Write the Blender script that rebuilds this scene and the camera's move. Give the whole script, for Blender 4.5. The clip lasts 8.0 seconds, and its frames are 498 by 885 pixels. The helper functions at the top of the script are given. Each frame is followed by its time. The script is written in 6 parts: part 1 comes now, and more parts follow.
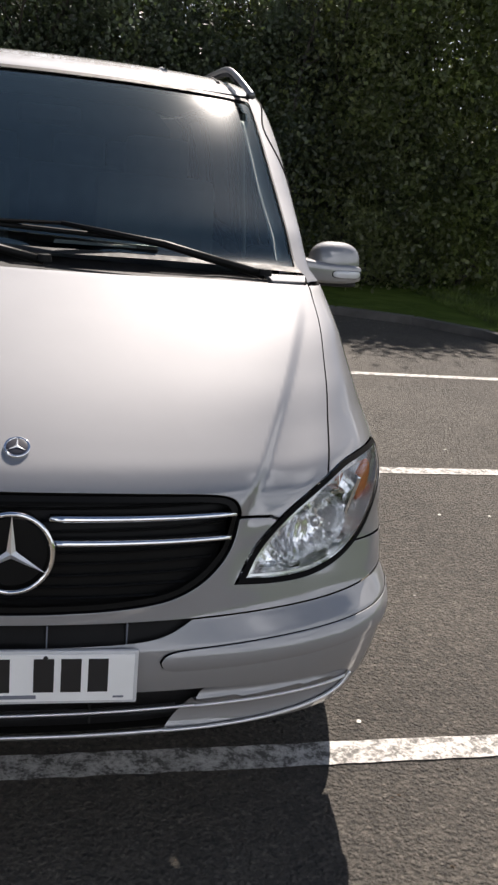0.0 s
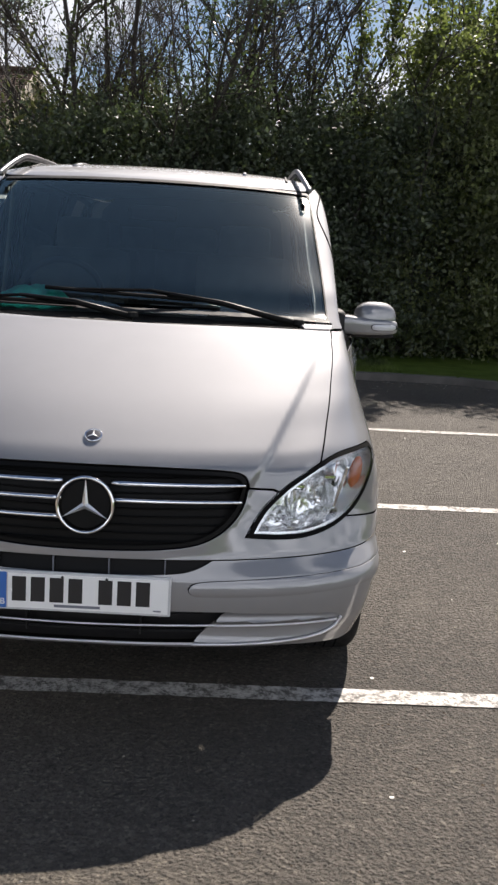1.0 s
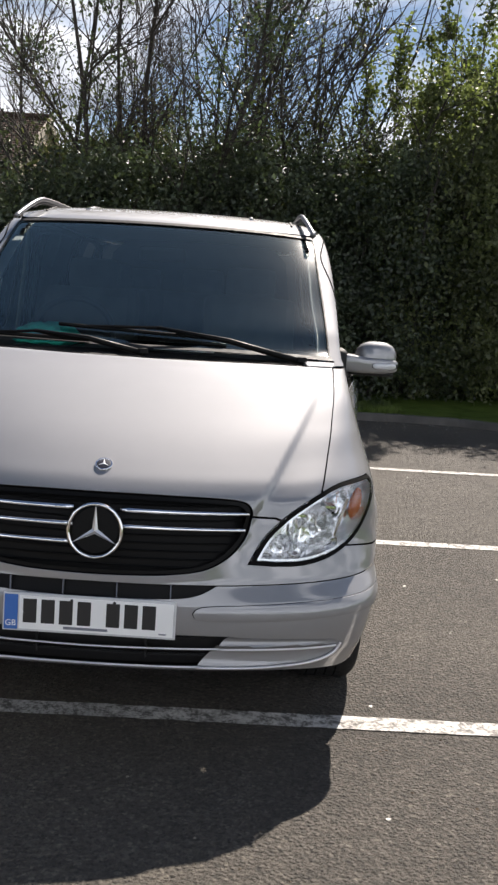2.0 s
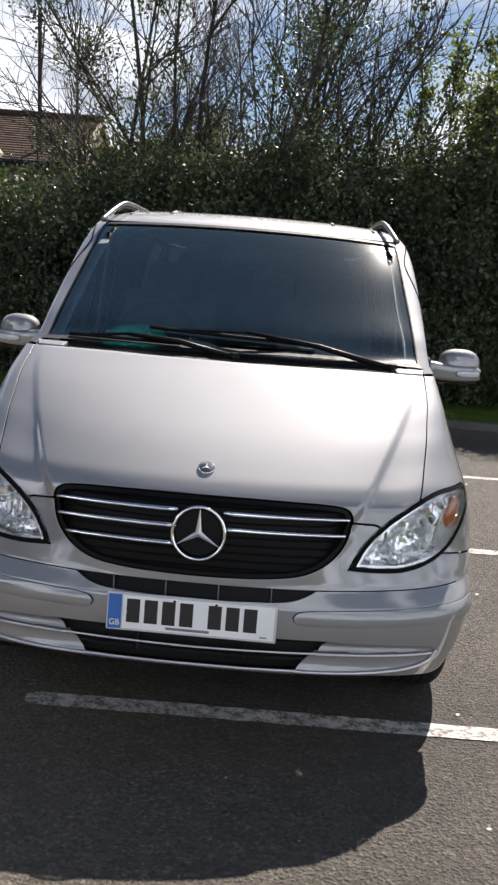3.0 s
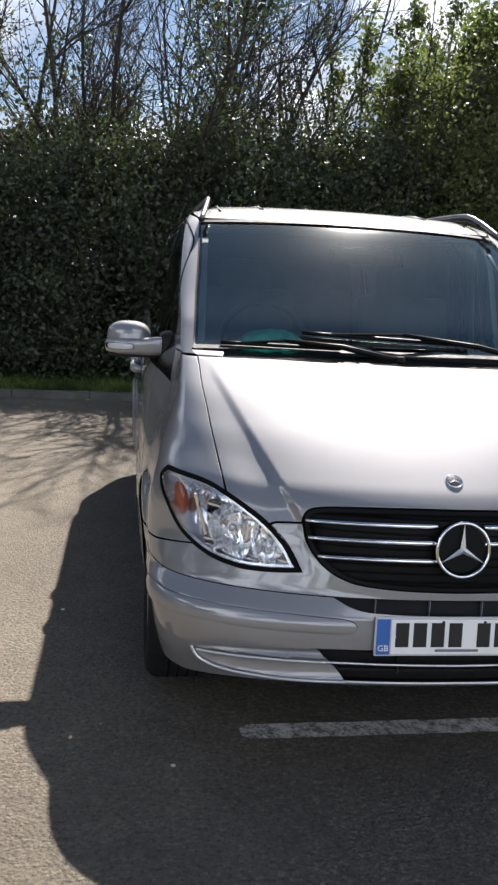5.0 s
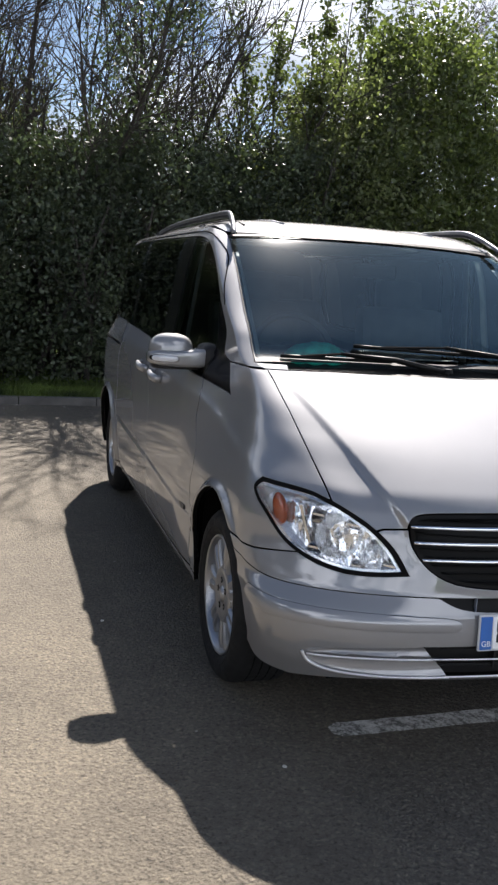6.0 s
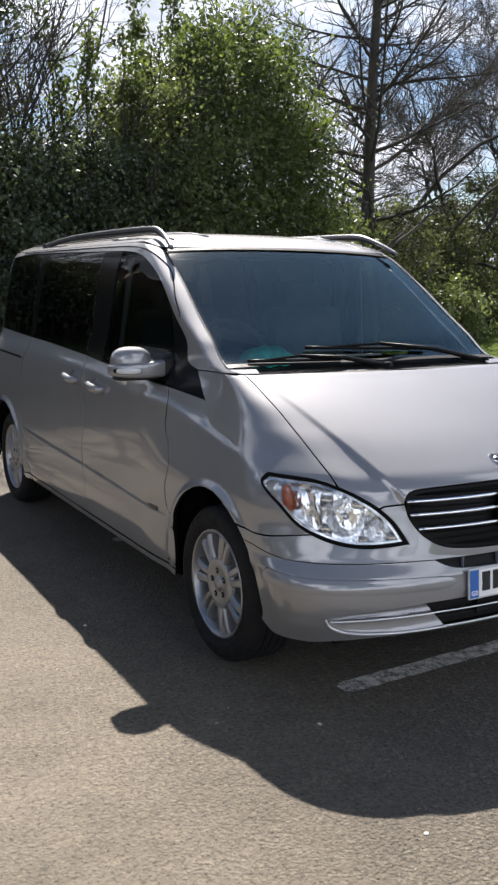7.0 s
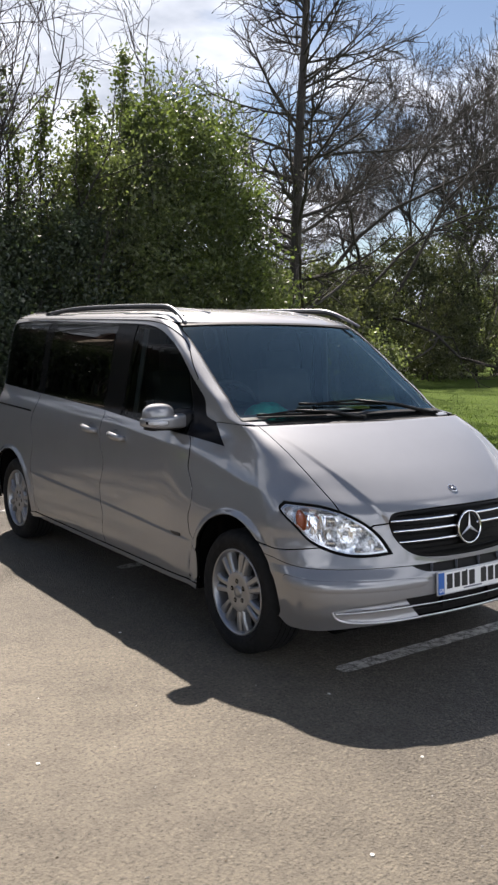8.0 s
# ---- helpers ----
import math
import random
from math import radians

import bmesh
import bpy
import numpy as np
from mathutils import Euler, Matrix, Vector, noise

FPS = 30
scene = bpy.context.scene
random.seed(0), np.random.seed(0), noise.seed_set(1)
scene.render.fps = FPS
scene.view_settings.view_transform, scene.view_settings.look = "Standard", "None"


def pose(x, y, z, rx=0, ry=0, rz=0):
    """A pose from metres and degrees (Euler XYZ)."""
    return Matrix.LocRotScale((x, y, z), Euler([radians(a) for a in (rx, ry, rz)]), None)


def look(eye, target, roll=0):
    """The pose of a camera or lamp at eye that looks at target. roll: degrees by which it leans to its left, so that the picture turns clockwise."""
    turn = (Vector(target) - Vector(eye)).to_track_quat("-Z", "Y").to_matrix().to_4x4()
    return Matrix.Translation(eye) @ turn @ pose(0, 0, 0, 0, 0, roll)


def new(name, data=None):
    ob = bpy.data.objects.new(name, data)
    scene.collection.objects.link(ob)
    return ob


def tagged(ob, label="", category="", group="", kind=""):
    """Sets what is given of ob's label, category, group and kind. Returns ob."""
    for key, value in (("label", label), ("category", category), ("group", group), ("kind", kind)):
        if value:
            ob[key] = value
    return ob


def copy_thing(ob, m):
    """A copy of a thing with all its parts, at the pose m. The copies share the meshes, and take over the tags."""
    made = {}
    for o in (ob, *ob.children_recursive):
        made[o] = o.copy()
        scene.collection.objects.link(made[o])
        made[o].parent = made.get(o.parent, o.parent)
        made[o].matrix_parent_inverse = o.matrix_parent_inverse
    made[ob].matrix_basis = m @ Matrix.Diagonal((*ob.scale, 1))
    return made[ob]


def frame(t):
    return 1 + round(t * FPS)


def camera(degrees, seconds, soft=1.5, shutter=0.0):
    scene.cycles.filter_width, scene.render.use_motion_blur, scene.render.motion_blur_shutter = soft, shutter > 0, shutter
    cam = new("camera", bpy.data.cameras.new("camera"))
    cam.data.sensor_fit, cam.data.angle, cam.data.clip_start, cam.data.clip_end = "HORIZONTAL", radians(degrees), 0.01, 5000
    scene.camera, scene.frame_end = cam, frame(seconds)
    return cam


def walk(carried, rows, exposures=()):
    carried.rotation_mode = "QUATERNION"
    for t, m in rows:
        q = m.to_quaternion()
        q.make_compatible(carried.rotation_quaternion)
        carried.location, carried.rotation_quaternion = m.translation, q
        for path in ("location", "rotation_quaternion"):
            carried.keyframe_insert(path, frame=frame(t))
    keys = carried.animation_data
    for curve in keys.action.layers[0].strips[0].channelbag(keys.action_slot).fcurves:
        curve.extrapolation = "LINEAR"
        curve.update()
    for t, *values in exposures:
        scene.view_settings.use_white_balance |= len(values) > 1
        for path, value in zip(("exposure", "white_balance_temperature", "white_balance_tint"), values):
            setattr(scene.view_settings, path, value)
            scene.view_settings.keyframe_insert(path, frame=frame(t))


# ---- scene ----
cam = camera(31.0, 8.0, 2.5)
PATH = [
    (0, (0.088, -1.709, 1.509), (0.507, 0.159, 0.931), 5.3),
    (0.5, (0.281, -2.118, 1.482), (0.517, -0.195, 0.987), 5.6),
    (1, (0.405, -2.546, 1.49), (0.459, -0.592, 1.071), 2.9),
    (2.3, (0.403, -2.67, 1.476), (0.435, -0.697, 1.152), 3.7),
    (2.5, (0.371, -2.652, 1.475), (0.382, -0.679, 1.148), 3.7),
    (3, (0.189, -2.691, 1.483), (0.153, -0.719, 1.152), 4.2),
    (3.5, (-0.054, -2.631, 1.46), (-0.15, -0.663, 1.116), 3.6),
    (4, (-0.3, -2.521, 1.477), (-0.33, -0.554, 1.118), 2.5),
    (4.5, (-0.66, -2.512, 1.49), (-0.499, -0.55, 1.137), 4.2),
    (5, (-1.043, -2.477, 1.504), (-0.741, -0.533, 1.148), 2.8),
    (5.2, (-1.171, -2.432, 1.473), (-0.818, -0.496, 1.116), 2.3),
    (6.3, (-2.017, -2.41, 1.555), (-1.31, -0.571, 1.211), 3.3),
    (6.5, (-2.15, -2.35, 1.564), (-1.346, -0.553, 1.215), 2.7),
    (7, (-2.611, -2.421, 1.606), (-1.617, -0.722, 1.253), 0.2),
    (7.5, (-3.11, -2.678, 1.663), (-2.028, -1.026, 1.349), -0.3),
    (8, (-3.568, -3.013, 1.726), (-2.405, -1.405, 1.479), 0.5),
]
walk(cam, [(t, look(eye, target, roll)) for t, eye, target, roll in PATH], [(0, 0.73, 6800, 14), (1, 0.83, 6800, 14), (2.5, 0.89, 6800, 13), (3.5, 0.95, 6550, 13), (5, 1.08, 6550, 13), (6.5, 1.17, 6500, 13), (8, 1.07, 6650, 14)])
from mathutils.geometry import delaunay_2d_cdt

# ---- light ----
SUN = Vector((0.338, 0.815, 1.0)).normalized()
world = bpy.data.worlds.new("sky")
scene.world = world
world.use_nodes = True


def build_sky():
    nt = world.node_tree
    nt.nodes.clear()
    n, l = nt.nodes, nt.links
    out, bg = n.new("ShaderNodeOutputWorld"), n.new("ShaderNodeBackground")
    sky = n.new("ShaderNodeTexSky")
    sky.sky_type, sky.sun_disc = "NISHITA", False
    sky.sun_elevation, sky.sun_rotation = math.asin(SUN.z), math.atan2(SUN.x, SUN.y)
    sky.air_density, sky.dust_density, sky.ozone_density = 1.0, 0.3, 2.2
    co = n.new("ShaderNodeTexCoord")
    # the direction is flattened towards a cloud deck high above
    sep, add, div, com = n.new("ShaderNodeSeparateXYZ"), n.new("ShaderNodeMath"), n.new("ShaderNodeVectorMath"), n.new("ShaderNodeCombineXYZ")
    add.operation, add.inputs[1].default_value = "ADD", 0.22
    div.operation = "DIVIDE"
    l.new(co.outputs["Generated"], sep.inputs[0])
    l.new(sep.outputs["Z"], add.inputs[0])
    for k in range(3):
        l.new(add.outputs[0], com.inputs[k])
    l.new(co.outputs["Generated"], div.inputs[0])
    l.new(com.outputs[0], div.inputs[1])
    no = n.new("ShaderNodeTexNoise")
    no.inputs["Scale"].default_value, no.inputs["Detail"].default_value, no.inputs["Roughness"].default_value = 1.15, 9, 0.52
    no.inputs["Distortion"].default_value = 0.35
    l.new(div.outputs[0], no.inputs["Vector"])
    ramp = n.new("ShaderNodeValToRGB")
    ramp.color_ramp.elements[0].position, ramp.color_ramp.elements[1].position = CLOUD
    # the deck opens towards the zenith
    thin = n.new("ShaderNodeMath")
    thin.operation, thin.inputs[1].default_value = "MULTIPLY_ADD", -0.26
    l.new(sep.outputs["Z"], thin.inputs[0])
    l.new(no.outputs["Fac"], thin.inputs[2])
    l.new(thin.outputs[0], ramp.inputs["Fac"])
    # cloud brightness: white tops, greyer thick parts
    no2 = n.new("ShaderNodeTexNoise")
    no2.inputs["Scale"].default_value, no2.inputs["Detail"].default_value = 2.3, 6
    l.new(div.outputs[0], no2.inputs["Vector"])
    shade = n.new("ShaderNodeValToRGB")
    shade.color_ramp.elements[0].position, shade.color_ramp.elements[1].position = 0.38, 0.6
    shade.color_ramp.elements[0].color, shade.color_ramp.elements[1].color = (5.3, 6.1, 7.3, 1), (13.5, 14.4, 15.9, 1)
    l.new(no2.outputs["Fac"], shade.inputs["Fac"])
    mix = n.new("ShaderNodeMix")
    mix.data_type = "RGBA"
    l.new(ramp.outputs["Color"], mix.inputs["Factor"])
    l.new(sky.outputs["Color"], mix.inputs["A"])
    # cloud colour: raised in the unseen sky opposite the sun, lowered before it
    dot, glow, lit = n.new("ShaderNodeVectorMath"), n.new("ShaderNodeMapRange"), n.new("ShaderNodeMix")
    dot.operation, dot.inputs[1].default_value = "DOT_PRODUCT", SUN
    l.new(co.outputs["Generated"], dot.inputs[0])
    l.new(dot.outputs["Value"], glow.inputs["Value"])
    # the raise is there to light the van's shaded front
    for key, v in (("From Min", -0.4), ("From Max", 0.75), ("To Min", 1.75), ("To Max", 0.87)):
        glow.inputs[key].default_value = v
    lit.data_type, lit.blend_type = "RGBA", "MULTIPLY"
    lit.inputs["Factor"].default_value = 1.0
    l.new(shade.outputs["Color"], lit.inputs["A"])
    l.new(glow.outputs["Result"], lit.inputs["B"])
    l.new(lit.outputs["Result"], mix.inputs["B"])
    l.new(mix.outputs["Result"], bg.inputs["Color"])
    bg.inputs["Strength"].default_value = SKY
    l.new(bg.outputs[0], out.inputs["Surface"])


SKY, CLOUD = 0.05, (0.36, 0.44)
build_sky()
sun = new("sun", bpy.data.lights.new("sun", "SUN"))
sun.data.energy, sun.data.angle, sun.data.color = 5.65, radians(0.55), (1.0, 0.945, 0.875)
sun.matrix_world = look(SUN * 50, (0, 0, 0))


# ---- materials ----
class Mat:
    """A small builder of node materials."""

    def __init__(self, name):
        self.m = bpy.data.materials.new(name)
        self.m.use_nodes = True
        self.n, self.l = self.m.node_tree.nodes, self.m.node_tree.links
        self.b = self.n["Principled BSDF"]
        self.co = self.n.new("ShaderNodeTexCoord")

    def set(self, **k):
        for key, v in k.items():
            self.b.inputs[key.replace("_", " ")].default_value = v
        return self

    def noise(self, scale, detail=5, rough=0.6, kind="Object", stretch=None):
        t = self.n.new("ShaderNodeTexNoise")
        t.inputs["Scale"].default_value, t.inputs["Detail"].default_value, t.inputs["Roughness"].default_value = scale, detail, rough
        src = self.co.outputs[kind]
        if stretch:
            mp = self.n.new("ShaderNodeMapping")
            mp.inputs["Scale"].default_value = stretch
            self.l.new(src, mp.inputs["Vector"])
            src = mp.outputs[0]
        self.l.new(src, t.inputs["Vector"])
        return t.outputs["Fac"]

    def voronoi(self, scale, out="Distance", feature="F1"):
        t = self.n.new("ShaderNodeTexVoronoi")
        t.feature = feature
        t.inputs["Scale"].default_value = scale
        self.l.new(self.co.outputs["Object"], t.inputs["Vector"])
        return t.outputs[out]

    def ramp(self, fac, stops):
        r = self.n.new("ShaderNodeValToRGB")
        e = r.color_ramp.elements
        while len(e) < len(stops):
            e.new(0.5)
        for el, (p, c) in zip(e, stops):
            el.position = p
            el.color = (c, c, c, 1) if isinstance(c, (int, float)) else (*c, 1)
        self.l.new(fac, r.inputs["Fac"])
        return r.outputs["Color"]

    def mix(self, a, b, fac, blend="MIX"):
        x = self.n.new("ShaderNodeMix")
        x.data_type, x.blend_type = "RGBA", blend
        for sock, v in (("A", a), ("B", b), ("Factor", fac)):
            if isinstance(v, bpy.types.NodeSocket):
                self.l.new(v, x.inputs[sock])
            else:
                x.inputs[sock].default_value = v if sock == "Factor" else (*v, 1)
        return x.outputs["Result"]

    def bump(self, height, strength, distance):
        b = self.n.new("ShaderNodeBump")
        b.inputs["Strength"].default_value, b.inputs["Distance"].default_value = strength, distance
        self.l.new(height, b.inputs["Height"])
        self.l.new(b.outputs[0], self.b.inputs["Normal"])
        return self

    def link(self, out, name):
        self.l.new(out, self.b.inputs[name])
        return self


def plain(name, colour, rough, metal=0.0, vary=0.12, scale=9.0, bump=0.0, bscale=200.0, coat=0.0, spec=0.5):
    """A surface of one colour with soft variation, wear in the gloss and fine relief."""
    m = Mat(name).set(Roughness=rough, Metallic=metal, Coat_Weight=coat, Coat_Roughness=0.03, Specular_IOR_Level=spec)
    f = m.noise(scale, 6)
    lo, hi = [c * (1 - vary) for c in colour], [min(1, c * (1 + vary)) for c in colour]
    m.link(m.ramp(f, [(0.3, lo), (0.7, hi)]), "Base Color")
    m.link(m.ramp(m.noise(scale * 4, 4), [(0.3, rough * 0.85), (0.7, min(1, rough * 1.15))]), "Roughness")
    if bump:
        m.bump(m.noise(bscale, 3), bump, 0.002)
    return m.m


def paint_material():
    m = Mat("silver_paint").set(Metallic=0.6, Roughness=0.62, Coat_Weight=1.0, Coat_Roughness=0.04, Coat_IOR=1.95)
    m.link(m.ramp(m.noise(5, 4), [(0.3, (0.242, 0.243, 0.249)), (0.7, (0.254, 0.255, 0.261))]), "Base Color")
    flake = m.noise(1400, 1)
    m.bump(flake, 0.02, 0.0006)
    m.link(m.ramp(m.noise(1.2, 3), [(0.35, 0.65), (0.7, 0.69)]), "Roughness")
    m.link(m.ramp(m.noise(20, 8, 0.7), [(0.35, 0.03), (0.75, 0.08)]), "Coat Roughness")
    return m.m


def glass_material(name, tint, rough=0.0, film=0.0, ior=1.9, cast=(1, 1, 1)):
    """Thin glass: what passes is tinted, what is thrown back grows towards grazing; film: a faint scattering layer of dust."""
    m = Mat(name)
    m.n.remove(m.b)
    tr, gl, fr, mx = (m.n.new("ShaderNode" + k) for k in ("BsdfTransparent", "BsdfGlossy", "Fresnel", "MixShader"))
    tr.inputs["Color"].default_value = (*tint, 1)
    gl.inputs["Roughness"].default_value = rough
    fr.inputs["IOR"].default_value = ior
    gl.inputs["Color"].default_value = (*cast, 1)
    m.l.new(fr.outputs[0], mx.inputs[0])
    m.l.new(tr.outputs[0], mx.inputs[1])
    m.l.new(gl.outputs[0], mx.inputs[2])
    top = mx.outputs[0]
    if film:
        dust, add = m.n.new("ShaderNodeBsdfGlossy"), m.n.new("ShaderNodeMixShader")
        dust.inputs["Roughness"].default_value = 0.2
        m.l.new(m.ramp(m.noise(7, 8, 0.7), [(0.3, film * 0.9), (0.75, film * 1.1)]), add.inputs[0])
        m.l.new(top, add.inputs[1])
        m.l.new(dust.outputs[0], add.inputs[2])
        top = add.outputs[0]
    m.l.new(top, m.n["Material Output"].inputs["Surface"])
    return m.m


def asphalt_material():
    m = Mat("asphalt").set(Roughness=0.82, Specular_IOR_Level=0.48)
    grit, blot = m.voronoi(78), m.noise(0.7, 6)
    stone = m.voronoi(92, "Color")
    sep = m.n.new("ShaderNodeSeparateColor")
    m.l.new(stone, sep.inputs[0])
    c = m.ramp(sep.outputs[0], [(0.0, (0.082, 0.077, 0.070)), (0.35, (0.102, 0.095, 0.085)), (0.85, (0.134, 0.125, 0.112)), (1.0, (0.2, 0.187, 0.167))])
    c = m.mix(c, m.ramp(blot, [(0.3, (0.72, 0.7, 0.68)), (0.7, (1.2, 1.18, 1.14))]), 1.0, "MULTIPLY")
    c = m.mix(c, m.ramp(m.noise(11, 8, 0.75), [(0.35, (0.8, 0.8, 0.8)), (0.7, (1.18, 1.17, 1.15))]), 1.0, "MULTIPLY")
    # stone speckle, with the shade in the grit's pits put into the colour
    pit_shade = m.ramp(m.noise(62, 3, 0.6), [(0.36, (0.5, 0.5, 0.5)), (0.44, (0.98, 0.98, 0.98)), (0.62, (1.0, 1.0, 1.0)), (0.69, (1.4, 1.38, 1.34))])
    c = m.mix(c, pit_shade, 1.0, "MULTIPLY")
    # the driving lane is worn paler and warmer, the bays are darker
    sx = m.n.new("ShaderNodeSeparateXYZ")
    m.l.new(m.co.outputs["Object"], sx.inputs[0])
    wob = m.n.new("ShaderNodeMath")
    wob.operation, wob.inputs[1].default_value = "MULTIPLY_ADD", 1.6
    m.l.new(m.noise(0.9, 5), wob.inputs[0])
    m.l.new(sx.outputs["X"], wob.inputs[2])
    lane = m.n.new("ShaderNodeMapRange")
    for key, v in (("From Min", -1.2), ("From Max", 1.6), ("To Min", 0.0), ("To Max", 1.0)):
        lane.inputs[key].default_value = v
    m.l.new(wob.outputs[0], lane.inputs["Value"])
    c = m.mix(c, m.ramp(lane.outputs["Result"], [(0.0, (1.22, 1.13, 0.95)), (1.0, (0.665, 0.643, 0.61))]), 1.0, "MULTIPLY")
    pale = m.mix((0.104, 0.0955, 0.077), m.ramp(m.noise(38, 8, 0.75), [(0.36, (0.55, 0.55, 0.55)), (0.5, (1, 1, 1)), (0.7, (1.12, 1.12, 1.12))]), 1.0, "MULTIPLY")
    pale = m.mix(pale, pit_shade, 1.0, "MULTIPLY")
    pale = m.mix(pale, m.ramp(m.noise(3.1, 7, 0.65), [(0.36, (0.72, 0.71, 0.7)), (0.5, (0.98, 0.97, 0.96)), (0.66, (1.1, 1.1, 1.09))]), 1.0, "MULTIPLY")
    pale = m.mix(pale, m.ramp(blot, [(0.3, (1.12, 1.04, 0.94)), (0.7, (1.62, 1.5, 1.35))]), 1.0, "MULTIPLY")
    c = m.mix(c, pale, m.ramp(lane.outputs["Result"], [(0.0, 0.75), (0.7, 0.0)]))
    m.link(c, "Base Color")
    worn = m.ramp(lane.outputs["Result"], [(0.0, (0.3, 0.3, 0.3)), (0.8, (1, 1, 1))])
    h = m.mix(m.ramp(grit, [(0.0, 1.0), (0.7, 0.0)]), m.ramp(m.noise(45, 6, 0.7), [(0.3, 0.0), (0.7, 1.0)]), 0.5)
    h = m.mix((0, 0, 0), h, worn)
    m.bump(h, 1.0, 0.019)
    return m.m


def line_material():
    """White road paint worn through to the stone below."""
    m = Mat("worn_line_paint").set(Roughness=0.75)
    wear = m.mix(m.noise(19, 9, 0.75), m.noise(80, 5, 0.8), 0.4)
    c = m.ramp(wear, [(0.45, (0.105, 0.099, 0.09)), (0.495, (0.34, 0.325, 0.30)), (0.58, (0.60, 0.585, 0.55))])
    m.link(c, "Base Color")
    m.bump(m.mix(m.ramp(m.voronoi(75), [(0.0, 1.0), (0.7, 0.0)]), m.noise(45, 6), 0.5), 0.7, 0.005)
    return m.m


def leaf_material(name, dark, light, back=0.35, rough=0.6, gloss=0.35):
    m = Mat(name).set(Roughness=rough, Specular_IOR_Level=gloss)
    g = m.n.new("ShaderNodeNewGeometry")
    c = m.ramp(g.outputs["Random Per Island"], [(0.0, [0.75 * a + 0.25 * b for a, b in zip(dark, light)]), (0.6, [(a + b) / 2 for a, b in zip(dark, light)]), (1.0, [0.2 * a + 0.8 * b for a, b in zip(dark, light)])])
    # broad tone noise; its dark end puts shade between leaf clumps into the colour
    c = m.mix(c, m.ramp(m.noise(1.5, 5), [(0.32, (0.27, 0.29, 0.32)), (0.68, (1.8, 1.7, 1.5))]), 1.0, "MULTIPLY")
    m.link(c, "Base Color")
    tr, mx = m.n.new("ShaderNodeBsdfTranslucent"), m.n.new("ShaderNodeMixShader")
    bright = m.mix(c, (1.55, 1.8, 0.95), 1.0, "MULTIPLY")
    m.l.new(bright, tr.inputs["Color"])
    mx.inputs[0].default_value = back
    m.l.new(m.b.outputs[0], mx.inputs[1])
    m.l.new(tr.outputs[0], mx.inputs[2])
    m.l.new(mx.outputs[0], m.n["Material Output"].inputs["Surface"])
    return m.m


def bark_material(name, colour):
    m = Mat(name).set(Roughness=0.9)
    f = m.noise(14, 8, 0.7, stretch=(1, 1, 0.25))
    m.link(m.ramp(f, [(0.3, [c * 0.55 for c in colour]), (0.7, [c * 1.35 for c in colour])]), "Base Color")
    m.bump(f, 0.8, 0.02)
    return m.m


def grass_material():
    m = Mat("turf").set(Roughness=0.95, Specular_IOR_Level=0.05)
    c = m.ramp(m.noise(3.5, 8, 0.7), [(0.3, (0.042, 0.066, 0.012)), (0.55, (0.072, 0.108, 0.02)), (0.75, (0.115, 0.135, 0.034))])
    m.link(c, "Base Color")
    m.bump(m.noise(40, 5), 0.8, 0.03)
    return m.m


PAINT = paint_material()
ASPHALT, LINE, TURF = asphalt_material(), line_material(), grass_material()
BLACK = plain("black_plastic", (0.011, 0.011, 0.0115), 0.6, spec=0.3, bump=0.15, bscale=300)
GLOSS_BLACK = plain("black_gloss_trim", (0.008, 0.008, 0.009), 0.16, spec=0.06)
SEAL = plain("black_rubber_seal", (0.006, 0.006, 0.006), 0.9, spec=0.1)
RUBBER = plain("tyre_rubber", (0.011, 0.011, 0.011), 0.8, spec=0.25, bump=0.3, bscale=120)
CHROME = plain("chrome", (0.82, 0.82, 0.83), 0.07, metal=1.0, vary=0.04)
GRILLE_BLACK = plain("grille_black", (0.005, 0.005, 0.005), 0.45, spec=0.12)
SATIN = plain("satin_chrome", (0.78, 0.78, 0.79), 0.42, metal=0.9, vary=0.03)
ALLOY = plain("alloy", (0.31, 0.315, 0.325), 0.33, metal=0.7, vary=0.08, coat=0.3)
WHITE_PLATE = plain("white_plate", (0.82, 0.82, 0.80), 0.35, vary=0.03)
BLUE_PLATE = plain("blue_plate", (0.03, 0.13, 0.42), 0.35, vary=0.05)
INK = plain("black_print", (0.012, 0.012, 0.013), 0.4)
GREY_PRINT = plain("grey_print", (0.16, 0.17, 0.2), 0.5)
AMBER = plain("amber_lens", (0.46, 0.105, 0.04), 0.2, vary=0.1, coat=0.6)
DASH = plain("dashboard_plastic", (0.075, 0.078, 0.085), 0.6, bump=0.2, bscale=400)
SEAT = plain("seat_cloth", (0.13, 0.14, 0.15), 0.85, bump=0.4, bscale=500)
TRIM_GREY = plain("interior_trim", (0.5, 0.52, 0.53), 0.7)
TEAL = plain("teal_cloth", (0.04, 0.80, 0.62), 0.6, vary=0.25, scale=25)
# near black: undersides, and gaps and hollows whose shade is given by colour
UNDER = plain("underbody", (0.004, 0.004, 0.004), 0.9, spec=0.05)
STEEL = plain("brake_steel", (0.2, 0.19, 0.18), 0.5, metal=0.8)
SCREEN_GLASS = glass_material("windscreen_glass", (0.86, 0.95, 0.92), 0.015, 0.014, 2.15, (0.80, 1.0, 0.92))
DOOR_GLASS = glass_material("door_glass", (0.19, 0.22, 0.22), ior=1.14)
DARK_GLASS = glass_material("privacy_glass", (0.03, 0.034, 0.036), ior=1.33)
LAMP_GLASS = glass_material("lamp_lens", (0.96, 0.97, 0.98), ior=1.45)
